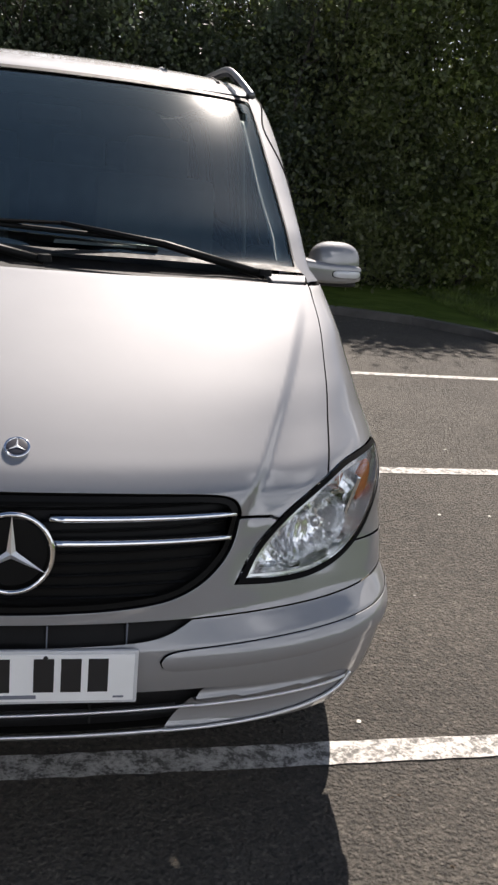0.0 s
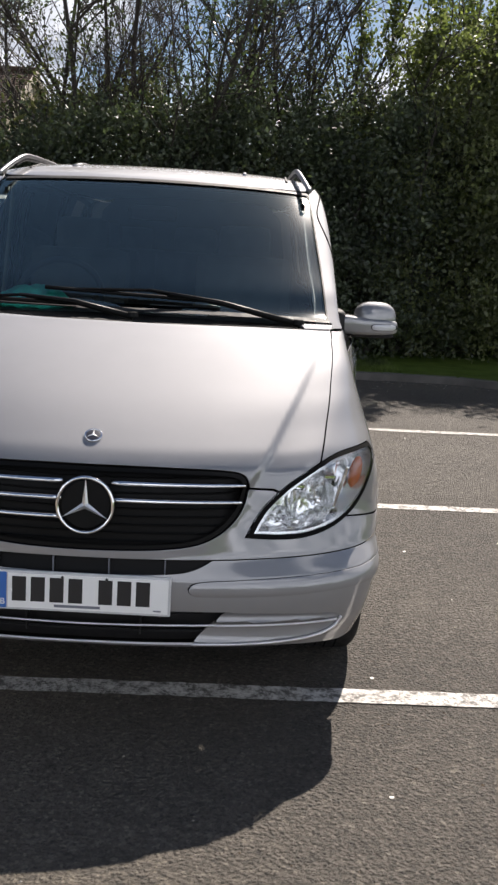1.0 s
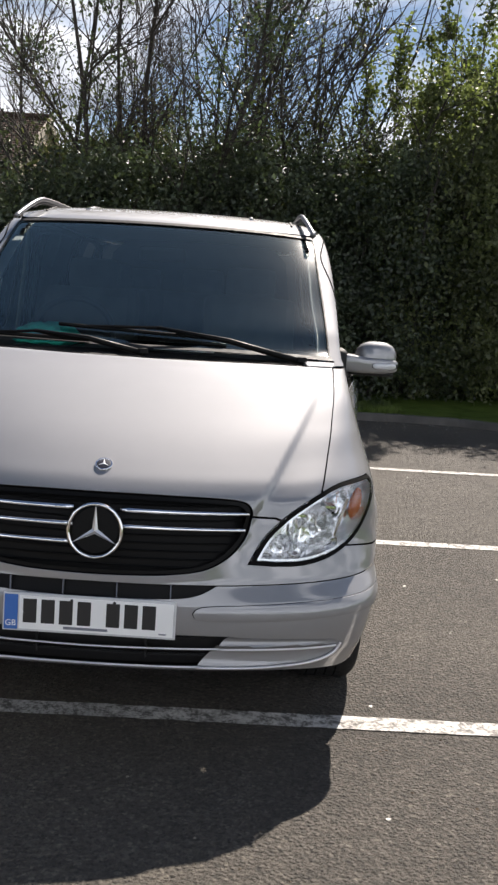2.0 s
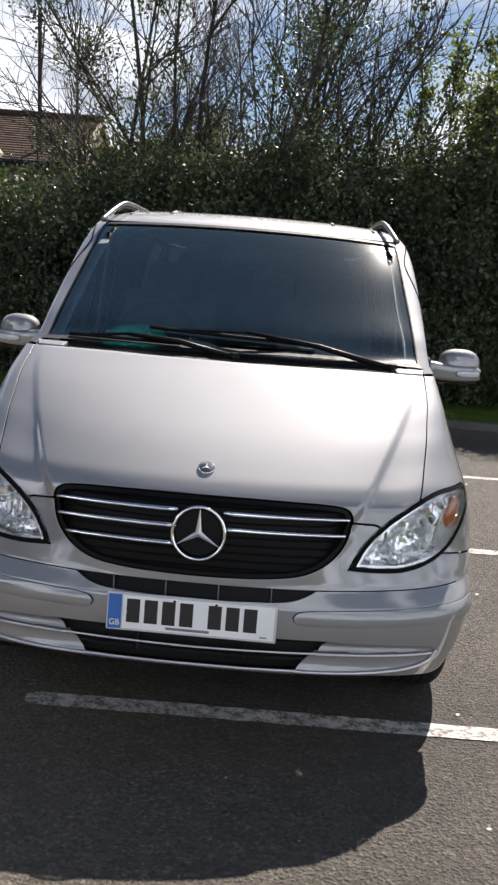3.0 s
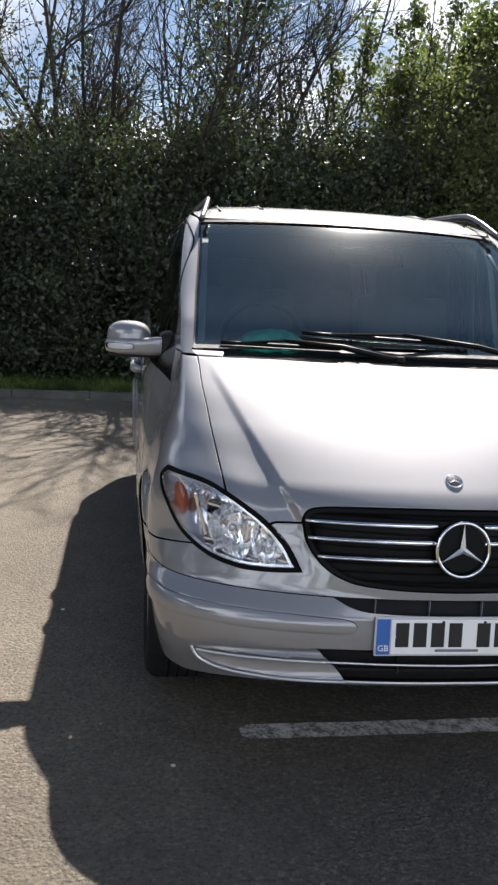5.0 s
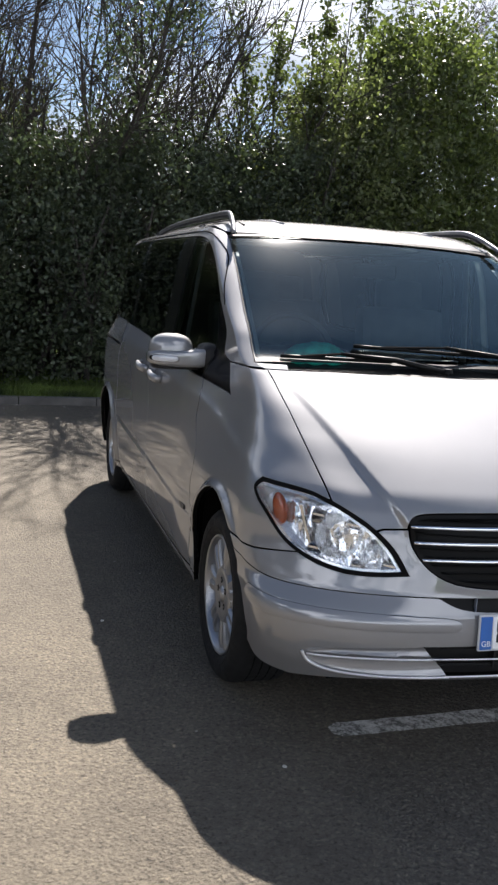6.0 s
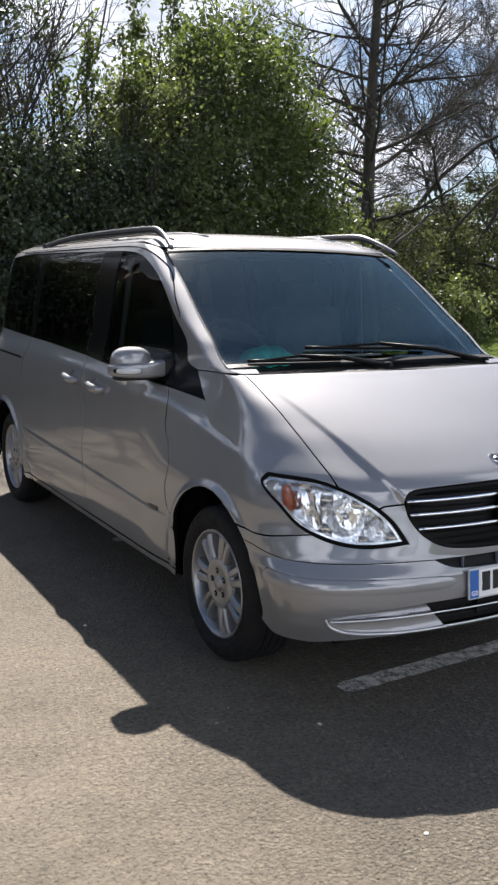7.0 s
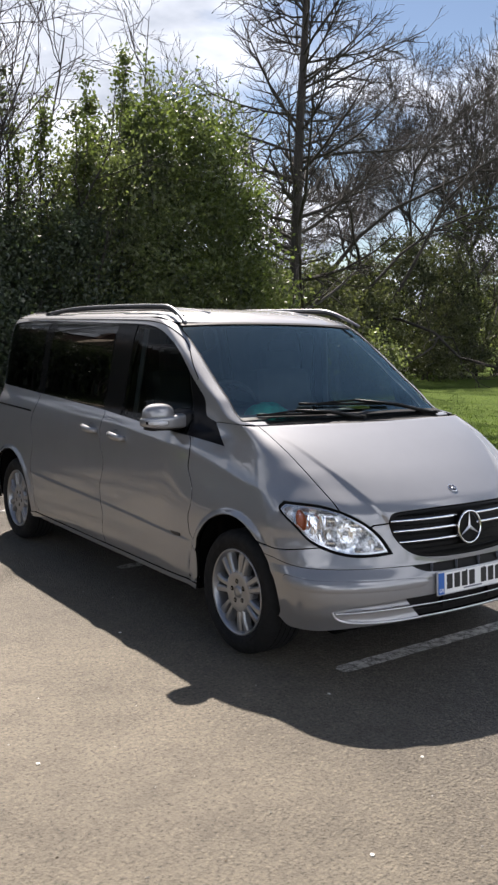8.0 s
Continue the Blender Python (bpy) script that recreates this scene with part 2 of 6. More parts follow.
KERB = plain("kerb_concrete", (0.085, 0.08, 0.073), 0.9, vary=0.3, scale=6, bump=0.6, bscale=60)
ROOF_TILE = plain("brown_roof_tile", (0.055, 0.036, 0.028), 0.95, vary=0.4, scale=5, bump=0.4, bscale=30, spec=0.1)
BARGE = plain("pale_timber", (0.33, 0.29, 0.24), 0.7, vary=0.15)
BRICK = plain("buff_render", (0.3, 0.24, 0.17), 0.9, vary=0.2, scale=4, bump=0.3, bscale=30)
CHIMNEY = plain("dark_brick", (0.12, 0.075, 0.055), 0.9, vary=0.4, scale=8, bump=0.4, bscale=30)
BARK = bark_material("grey_bark", (0.085, 0.075, 0.062))
DARK_BARK = bark_material("dark_bark", (0.044, 0.037, 0.032))
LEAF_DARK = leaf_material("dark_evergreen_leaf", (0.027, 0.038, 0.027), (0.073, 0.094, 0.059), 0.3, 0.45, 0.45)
# near black so the woods mirror dark: shade put into the leaf colour
LEAF_SHADE = leaf_material("shaded_woodland_leaf", (0.006, 0.008, 0.006), (0.014, 0.017, 0.011), 0.05, 0.9, 0.03)
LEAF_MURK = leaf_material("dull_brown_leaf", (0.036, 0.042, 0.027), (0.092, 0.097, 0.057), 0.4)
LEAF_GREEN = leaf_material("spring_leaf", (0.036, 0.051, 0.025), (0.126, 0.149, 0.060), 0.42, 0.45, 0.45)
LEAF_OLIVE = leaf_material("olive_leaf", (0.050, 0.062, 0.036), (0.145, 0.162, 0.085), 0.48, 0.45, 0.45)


# ---- builders ----
def finish(name, mesh, material, parent=None, label="", smooth=False):
    ob = new(name, mesh)
    if material:
        mesh.materials.append(material)
    if smooth:
        for p in mesh.polygons:
            p.use_smooth = True
    if parent:
        ob.parent = parent
    if label:
        ob["label"] = label
    return ob


def part(name, bm, material, parent=None, label="", smooth=False):
    mesh = bpy.data.meshes.new(name)
    bm.to_mesh(mesh)
    bm.free()
    return finish(name, mesh, material, parent, label, smooth)


def raw(name, verts, faces, material, parent=None, label="", smooth=False):
    mesh = bpy.data.meshes.new(name)
    mesh.from_pydata(verts, [], faces)
    mesh.update()
    return finish(name, mesh, material, parent, label, smooth)


def block(sx, sy, sz, at=(0, 0, 0), bevel=0.0, turn=None, segs=2):
    """A bmesh box, bevelled, about at."""
    bm = bmesh.new()
    bmesh.ops.create_cube(bm, size=1.0)
    bmesh.ops.scale(bm, vec=(sx, sy, sz), verts=bm.verts)
    if bevel:
        bmesh.ops.bevel(bm, geom=bm.edges[:], offset=bevel, segments=segs, affect="EDGES", profile=0.6)
    if turn:
        bmesh.ops.rotate(bm, cent=(0, 0, 0), matrix=turn.to_matrix(), verts=bm.verts)
    bmesh.ops.translate(bm, vec=at, verts=bm.verts)
    return bm


def tube(points, radius, sides=8, close=False):
    """A bmesh tube along points; radius a number or one per point."""
    bm, rings, n = bmesh.new(), [], len(points)
    pts = [Vector(p) for p in points]
    side = None
    for i, p in enumerate(pts):
        d = (pts[(i + 1) % n] if (close or i < n - 1) else p) - (pts[i - 1] if (close or i) else p)
        d.normalize()
        if side is None:
            side = d.orthogonal().normalized()
        side = (side - d * side.dot(d)).normalized()
        up = d.cross(side)
        r = radius if isinstance(radius, (int, float)) else radius[i]
        rings.append([bm.verts.new(p + r * (math.cos(2 * math.pi * k / sides) * side + math.sin(2 * math.pi * k / sides) * up)) for k in range(sides)])
    for i in range(n if close else n - 1):
        a, b = rings[i], rings[(i + 1) % n]
        for k in range(sides):
            bm.faces.new((a[k], a[(k + 1) % sides], b[(k + 1) % sides], b[k]))
    if not close:
        bm.faces.new(rings[0][::-1]), bm.faces.new(rings[-1])
    bmesh.ops.recalc_face_normals(bm, faces=bm.faces)
    return bm


def lathe(profile, steps=48, axis="X"):
    """A bmesh turned from (radius, along) points about an axis."""
    bm, rings = bmesh.new(), []
    for k in range(steps):
        a = 2 * math.pi * k / steps
        ring = []
        for r, h in profile:
            ring.append(bm.verts.new((h, r * math.cos(a), r * math.sin(a)) if axis == "X" else (r * math.cos(a), r * math.sin(a), h)))
        rings.append(ring)
    for k in range(steps):
        a, b = rings[k], rings[(k + 1) % steps]
        for i in range(len(profile) - 1):
            bm.faces.new((a[i], a[i + 1], b[i + 1], b[i]))
    bmesh.ops.remove_doubles(bm, verts=bm.verts, dist=1e-5)
    bmesh.ops.recalc_face_normals(bm, faces=bm.faces)
    return bm


def smooth_line(points, steps=6):
    """Samples of a Catmull-Rom line through the points."""
    out, n = [], len(points)
    for i in range(n - 1):
        p0, p1, p2, p3 = points[max(i - 1, 0)], points[i], points[i + 1], points[min(i + 2, n - 1)]
        for k in range(steps):
            u = k / steps
            out.append(tuple(0.5 * (2 * b + (c - a) * u + (2 * a - 5 * b + 4 * c - d) * u * u + (3 * b - a - 3 * c + d) * u ** 3) for a, b, c, d in zip(p0, p1, p2, p3)))
    out.append(tuple(points[-1]))
    return out


# ---- the van's body as one surface ----
# Nose line, half width, depth and sharpness of the rounded front corner, each against the height.
NOSE = [(0.18, 0.06), (0.24, 0.008), (0.30, -0.016), (0.36, -0.028), (0.45, -0.031), (0.6, -0.02), (0.74, -0.008), (0.83, 0.02), (0.88, 0.062), (0.92, 0.118), (1.0, 0.25),
        (1.1, 0.45), (1.2, 0.68), (1.222, 0.74), (1.236, 0.89), (1.35, 1.042), (1.463, 1.2), (1.605, 1.4), (1.699, 1.543), (1.757, 1.637), (1.785, 1.69), (1.83, 1.80), (1.86, 2.0), (1.88, 2.4), (1.888, 2.9)]
WIDE = [(0.18, 0.87), (0.25, 0.90), (0.35, 0.93), (0.5, 0.946), (0.65, 0.952), (0.8, 0.952), (0.95, 0.949), (1.05, 0.941), (1.11, 0.928), (1.16, 0.904), (1.2, 0.885), (1.24, 0.872), (1.3, 0.86),
        (1.45, 0.835), (1.6, 0.81), (1.7, 0.785), (1.76, 0.762), (1.80, 0.735), (1.84, 0.66), (1.865, 0.52), (1.88, 0.3), (1.888, 0.01)]
DEEP = [(0.2, 0.45), (0.26, 0.44), (0.36, 0.389), (0.48, 0.368), (0.6, 0.449), (0.72, 0.515), (0.84, 0.515), (0.94, 0.497), (1.04, 0.41), (1.15, 0.245), (1.2, 0.2), (1.222, 0.18), (1.238, 0.115), (1.45, 0.16), (1.7, 0.17), (1.80, 0.22), (1.888, 0.35)]
BEND = [(0.2, 2.4), (0.36, 2.31), (0.48, 2.2), (0.6, 1.99), (0.72, 1.95), (0.84, 2.08), (0.94, 2.27), (1.04, 2.66), (1.15, 3.1), (1.2, 2.9), (1.222, 2.6), (1.24, 2.0), (1.888, 2.0)]
# half width of the front end, which is drawn in from the flank's
LEAN = [(0.2, 0.85), (0.26, 0.875), (0.36, 0.892), (0.48, 0.902), (0.54, 0.914), (0.6, 0.926), (0.68, 0.931), (0.74, 0.930), (0.78, 0.925), (0.84, 0.911), (0.9, 0.894), (0.96, 0.876), (1.02, 0.858), (1.08, 0.841),
        (1.14, 0.826), (1.2, 0.814), (1.25, 0.807), (1.3, 0.802), (1.45, 0.787), (1.6, 0.761), (1.7, 0.736), (1.78, 0.716), (1.84, 0.66), (1.865, 0.52), (1.88, 0.3), (1.888, 0.01)]
TAIL, WHEEL_Y, WHEEL_Z = 4.73, (0.787, 4.0), 0.335
ZS = np.linspace(0.1, 1.95, 1851)


def curve(t, keys):
    """A smooth line through (t, v) keys that never overshoots."""
    n = len(keys)
    if t <= keys[0][0] or t >= keys[-1][0]:
        return keys[0][1] if t <= keys[0][0] else keys[-1][1]
    i = next(k for k in range(n - 1) if t <= keys[k + 1][0])
    slope = [(keys[k + 1][1] - keys[k][1]) / (keys[k + 1][0] - keys[k][0]) for k in range(n - 1)]

    def tangent(k):
        if k in (0, n - 1):
            return slope[0] if k == 0 else slope[-1]
        p, q = slope[k - 1], slope[k]
        return 0 if p * q <= 0 else 2 * p * q / (p + q)

    h = keys[i + 1][0] - keys[i][0]
    u = (t - keys[i][0]) / h
    return (2 * u ** 3 - 3 * u * u + 1) * keys[i][1] + (u ** 3 - 2 * u * u + u) * h * tangent(i) + (3 * u * u - 2 * u ** 3) * keys[i + 1][1] + (u ** 3 - u * u) * h * tangent(i + 1)


def table(keys, soft=25):
    """The keys as a dense, softly rounded table."""
    t = np.array([curve(z, keys) for z in ZS])
    k = np.hanning(soft)
    return np.convolve(np.pad(t, soft // 2, mode="edge"), k / k.sum(), "valid")


T_NOSE, T_WIDE, T_DEEP, T_BEND = table(NOSE), table(WIDE), table(DEEP), table(BEND)
T_DRAWN = np.maximum(T_WIDE - table(LEAN, 61), 0)


def level(z):
    return [np.interp(z, ZS, t) for t in (T_NOSE, T_WIDE, T_DEEP, T_BEND)]


def step(x):
    x = np.clip(x, 0, 1)
    return x * x * (3 - 2 * x)


def base(a, z):
    """The point at ring place a (0 nose, 1 where the flank begins, then metres; negative: the van's right) and height z."""
    a, z = np.asarray(a, float), np.asarray(z, float)
    y0, w, d, n = level(z)
    s, q = np.sign(a), np.abs(a)
    f = np.clip(q, 0, 1) * math.pi / 2
    sn, cs = np.sin(f), np.maximum(np.cos(f), 0)
    rho = (sn ** n + cs ** n) ** (-1 / n)
    x, y = w * rho * sn, y0 + d * (1 - rho * cs) + np.maximum(q - 1, 0)
    x = x - np.interp(z, ZS, T_DRAWN) * (x / w) ** 4 * (1 - step((y - 0.9) / np.interp(z, [1.15, 1.3], [0.6, 1.2])))
    u = np.clip((y - (TAIL - 0.5)) / 0.5, 0, 1)
    return np.stack([s * x * (1 - u ** 2.6) ** (1 / 2.6), y, z], -1)


def facing(fn, a, z, e=0.004):
    da, dz = fn(a + e, z) - fn(a - e, z), fn(a, z + e) - fn(a, z - e)
    n = np.cross(da, dz)
    return n / np.maximum(np.linalg.norm(n, axis=-1, keepdims=True), 1e-9)


def relief(p):
    """Creases and swells of the sheet metal, in metres outwards."""
    x, y, z = np.abs(p[..., 0]), p[..., 1], p[..., 2]
    out = np.zeros_like(x)
    # the bonnet's fold, deep at the grille, running out towards the screen
    xc = np.interp(z, [0.76, 0.84, 0.936, 1.048, 1.157, 1.22], [0.457, 0.505, 0.565, 0.635, 0.70, 0.725])
    deep = np.interp(z, [0.64, 0.76, 0.80, 0.86, 1.0, 1.15, 1.2], [0.0, 0.009, 0.0115, 0.013, 0.009, 0.004, 0.0])
    out -= deep * step((x - xc + 0.014) / 0.036) * (1 - step((x - xc - 0.03) / 0.15)) * (z < 1.225)
    flank = step((y - 0.35) / 0.3)
    # shoulder, lower rib and swelling wheel arches
    zs = np.interp(y, [0.42, 0.587, 0.846, 1.052, 1.249, 1.748, 2.143, 3.0, 4.5], [0.885, 0.915, 0.953, 0.995, 1.045, 1.085, 1.113, 1.14, 1.17])
    up = z - zs
    ridge = 1 / (1 + (up / np.where(up > 0, 0.024, 0.045)) ** 2)
    out += 0.0065 * ridge * step((y - 0.45) / 0.4)
    zr = np.interp(y, [1.2, 1.75, 2.3, 3.07, 4.0], [0.536, 0.562, 0.583, 0.602, 0.64])
    out += 0.006 * step((zr - z) / 0.022 + 0.5) * step((y - 1.15) / 0.12) * (1 - step((y - 3.4) / 0.2)) * (z < 0.9)
    for wy in WHEEL_Y:
        r = np.hypot(y - wy, z - WHEEL_Z)
        out += 0.02 * step((0.455 - r) / 0.034) * flank
    # the bumper's shelf and its lower edge
    front = 1 - step((y - 0.4) / 0.2)
    line = np.interp(x, [0.3, 0.6, 0.85, 0.92], [0.522, 0.526, 0.53, 0.543])
    out += 0.015 * np.clip((0.579 - z) / np.maximum(0.579 - line, 0.01), 0, 1) * step((z - 0.28) / 0.2) * front
    return out


def skin(a, z):
    p = base(a, z)
    return p + facing(base, a, z) * relief(p)[..., None]


def X(x, z):
    """Ring place of a point of the front, from its x."""
    y0, w, d, n = level(z)
    want = abs(x)
    for _ in range(6):
        r = min(want / w, 1.0)
        a = math.atan2(r, max(1 - r ** n, 0) ** (1 / n)) * 2 / math.pi
        want += abs(x) - float(base(a, z)[0])
    return (math.copysign(a, x), z)


def Y(y, z):
    """Ring place of a point of the flank, from its y."""
    y0, w, d, n = level(z)
    c = (y - y0) / d
    if c >= 1:
        return (1 + y - y0 - d, z)
    k = 1 - max(c, 0)
    return (math.atan2((1 - k ** n) ** (1 / n), k) * 2 / math.pi, z)


def sheet(outline, da, dz):
    """The flat outline filled with an even grid of triangles: points, faces and rim."""
    pts = []
    for p in outline:
        if not pts or math.dist(p, pts[-1]) > 4e-4:
            pts.append(p)
    if math.dist(pts[0], pts[-1]) < 4e-4:
        pts.pop()
    rimline = []
    for p, q in zip(pts, pts[1:] + pts[:1]):
        k = max(1, math.ceil(max(abs(q[0] - p[0]) / da, abs(q[1] - p[1]) / dz)))
        rimline += [(p[0] + (q[0] - p[0]) * i / k, p[1] + (q[1] - p[1]) * i / k) for i in range(k)]
    o = np.array(rimline)
    lo, hi = o.min(0), o.max(0)
    ga, gz = np.meshgrid(np.arange(lo[0] + da * 0.5, hi[0], da), np.arange(lo[1] + dz * 0.5, hi[1], dz))
    g = np.stack([ga.ravel(), gz.ravel()], 1)
    n = np.roll(o, -1, 0)
    inside, clear = np.zeros(len(g), bool), np.full(len(g), 1e9)
    for (ax, az), (bx, bz) in zip(o, n):
        cross = (az > g[:, 1]) != (bz > g[:, 1])
        if az != bz:
            inside ^= cross & (g[:, 0] < (bx - ax) * (g[:, 1] - az) / (bz - az) + ax)
        clear = np.minimum(clear, ((g[:, 0] - ax) / da) ** 2 + ((g[:, 1] - az) / dz) ** 2)
    g = g[inside & (clear > 0.3)]
    area = np.sum(o[:, 0] * n[:, 1] - n[:, 0] * o[:, 1])
    if area < 0:
        o = o[::-1]
    k = len(o)
    verts, _, faces, _, _, _ = delaunay_2d_cdt([Vector(p) for p in np.concatenate([o, g])], [], [list(range(k))], 1, 1e-7)
    uv = np.array([v[:2] for v in verts])
    out, seen = [], set()
    for f in faces:
        f = list(f)
        a, b, c = (uv[i] for i in f[:3])
        if (b[0] - a[0]) * (c[1] - a[1]) - (b[1] - a[1]) * (c[0] - a[0]) < 0:
            f = f[::-1]
        out.append(f)
        seen.update(zip(f, f[1:] + f[:1]))
    return uv, out, [(a, b) for a, b in seen if (b, a) not in seen]


def panel(name, outline, material, parent, out=0.0, thick=0.022, da=0.045, dz=0.03, fn=None, label="", mirror=False, flip=False, calm=0.0):
    """A pressed panel on the body surface inside the outline, with turned-in edges."""
    fn = fn or skin
    uv, faces, rim = sheet(outline, da, dz)
    if mirror:
        uv = uv * [-1, 1]
        faces, rim = [f[::-1] for f in faces], [(b, a) for a, b in rim]
    p, n = fn(uv[:, 0], uv[:, 1]), facing(fn, uv[:, 0], np.maximum(uv[:, 1], calm))
    if flip:
        n = -n
    verts = p + n * out
    k = len(verts)
    normals, dark = [n], []
    if thick:
        ids = sorted({i for e in rim for i in e})
        slot = {i: j for j, i in enumerate(ids)}
        # a small rounded lip, then the turned-in flange
        side = np.zeros((len(ids), 3))
        for a, b in rim:
            t = verts[b] - verts[a]
            w = np.cross(t, n[a])
            w /= max(np.linalg.norm(w), 1e-9)
            side[slot[a]] += w
            side[slot[b]] += w
        side /= np.maximum(np.linalg.norm(side, axis=1, keepdims=True), 1e-9)
        m = len(ids)
        lip = verts[ids] - n[ids] * 0.0018 + side * 0.0013
        low = verts[ids] - n[ids] * thick + side * 0.0013
        normals += [n[ids] * 0.6 + side * 0.8, side]
        verts = np.concatenate([verts, lip, low])
        for a, b in rim:
            a2, b2 = k + slot[a], k + slot[b]
            faces += [[b, a, a2, b2], [b2, a2, a2 + m, b2 + m]]
            dark.append(len(faces) - 1)
    normals = np.concatenate(normals)
    mesh = bpy.data.meshes.new(name)
    mesh.from_pydata(verts.tolist(), [], faces)
    mesh.update()
    for q in mesh.polygons:
        q.use_smooth = True
    mesh.normals_split_custom_set_from_vertices(normals.tolist())
    ob = finish(name, mesh, material, parent, label)
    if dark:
        # the turned-in flange is near black: the gap's shade put into its colour
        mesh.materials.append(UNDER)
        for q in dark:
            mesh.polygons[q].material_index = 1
    return ob


def both(name, outline, material, parent, **k):
    """The same panel on either flank."""
    return [panel(name, outline, material, parent, **k), panel(name, outline, material, parent, mirror=True, **k)]


def whole(half):
    """A closed outline from its half with x from 0 outwards and back to 0."""
    return list(half) + [(-a, z) for a, z in half[::-1]]


def line(*runs):
    """Soft runs joined with corners between them."""
    out = []
    for r in runs:
        out += smooth_line(r) if len(r) > 2 else list(r)
    return out


def roof_top(x, y):
    """The roof as a height over the plan."""
    x, y = np.asarray(x, float), np.asarray(y, float)
    lo, hi = np.full(np.broadcast(x, y).shape, 1.70), np.full(np.broadcast(x, y).shape, 1.888)
    for _ in range(26):
        mid = (lo + hi) / 2
        y0, w, d, n = level(mid)
        c = np.clip(1 - (y - y0) / d, 0, 1)
        half = np.where(y < y0, 0, w * (1 - c ** n) ** (1 / n))
        u = np.clip((y - (TAIL - 0.5)) / 0.5, 0, 1)
        ok = np.abs(x) < half * (1 - u ** 2.6) ** (1 / 2.6)
        lo, hi = np.where(ok, mid, lo), np.where(ok, hi, mid)
    return np.stack([x + 0 * y, y + 0 * x, lo], -1)


# ---- the van ----
van = tagged(new("van"), "silver people carrier van with roof rails, parked across bay lines", "van")
PARKED = pose(0.001, 0, 0, 0, 0.35, -0.88)
van.matrix_basis = PARKED
ARCH_R, ARCH_Z, ARCH_Y = 0.382, 0.372, (0.787, 3.99)


def arch(k, z0, z1, n=14):
    """The wheel arch's edge from height z0 at the front over the top to z1 behind."""
    a0 = math.pi - math.asin((z0 - ARCH_Z) / ARCH_R)
    a1 = math.asin((z1 - ARCH_Z) / ARCH_R)
    return [Y(ARCH_Y[k] + ARCH_R * math.cos(a0 + (a1 - a0) * i / n), ARCH_Z + ARCH_R * math.sin(a0 + (a1 - a0) * i / n)) for i in range(n + 1)]


def arch_front(k, z0, z1, n=8):
    return [Y(ARCH_Y[k] - math.sqrt(ARCH_R ** 2 - (z - ARCH_Z) ** 2), z) for z in np.linspace(z0, z1, n)]


LAMP_TOP = smooth_line([X(0.478, 0.645), X(0.517, 0.714), X(0.575, 0.775), X(0.632, 0.816), X(0.70, 0.853), X(0.775, 0.878), Y(0.42, 0.884)])
LAMP_LOW = smooth_line([Y(0.42, 0.884), Y(0.43, 0.845), X(0.872, 0.775), X(0.828, 0.705), X(0.755, 0.658), X(0.665, 0.636), X(0.57, 0.636), X(0.478, 0.645)])
SEAM_UP = smooth_line([X(0.70, 0.853), X(0.719, 0.94), X(0.738, 1.03), X(0.751, 1.11), X(0.757, 1.18), X(0.757, 1.219)])
GRILLE_TOP = smooth_line([X(0.0, 0.849), X(0.12, 0.849), X(0.25, 0.847), X(0.40, 0.841), X(0.458, 0.829), X(0.478, 0.800)])
GRILLE_SIDE = smooth_line([X(0.478, 0.800), X(0.468, 0.745), X(0.442, 0.70), X(0.395, 0.655), X(0.325, 0.624), X(0.22, 0.611), X(0.1, 0.607), X(0.0, 0.606)])
SEAM_LOW = smooth_line([X(0.38, 0.577), X(0.56, 0.577), X(0.74, 0.577), X(0.875, 0.581), Y(0.40, 0.60), Y(0.493, 0.612)])
SLOT = smooth_line([X(0.0, 0.537), X(0.15, 0.537), X(0.27, 0.540), X(0.33, 0.552), X(0.38, 0.577)])
k_top = LAMP_TOP.index(min(LAMP_TOP, key=lambda p: math.dist(p, X(0.70, 0.853))))
k_in = LAMP_TOP.index(min(LAMP_TOP, key=lambda p: math.dist(p, X(0.575, 0.775))))
k_low = LAMP_LOW.index(min(LAMP_LOW, key=lambda p: math.dist(p, X(0.80, 0.682))))
DLO_FRONT = smooth_line([Y(1.005, 1.094), Y(1.05, 1.140), Y(1.125, 1.215), Y(1.26, 1.335), Y(1.41, 1.455), Y(1.6, 1.612), Y(1.76, 1.695), Y(1.9, 1.738), Y(2.1, 1.757), Y(2.43, 1.764)])
k_base = DLO_FRONT.index(min(DLO_FRONT, key=lambda p: math.dist(p, Y(1.125, 1.215))))
DOOR_F = smooth_line([Y(1.285, 1.127), Y(1.255, 1.05), Y(1.228, 0.9), Y(1.20, 0.74), Y(1.185, 0.54), Y(1.185, 0.30)])
DOOR_M = smooth_line([Y(2.38, 1.189), Y(2.355, 1.1), Y(2.335, 0.95), Y(2.335, 0.6), Y(2.33, 0.40), Y(2.31, 0.30)])
DOOR_R = smooth_line([Y(3.60, 1.232), Y(3.57, 1.0), Y(3.56, 0.75), Y(3.55, 0.45), Y(3.46, 0.30)])


def on_belt(y0, y1):
    """The belt line between two places along the van."""
    ys, zs = [1.0, 1.32, 1.92, 2.40, 3.1, 3.6, 4.4], [1.094, 1.131, 1.162, 1.190, 1.218, 1.232, 1.262]
    return [Y(y, float(np.interp(y, ys, zs))) for y in np.linspace(y0, y1, 7)]


def run_y(y0, z0, y1, z1, n=9):
    """A straight edge on the flank."""
    return [Y(y0 + (y1 - y0) * k / n, z0 + (z1 - z0) * k / n) for k in range(n + 1)]


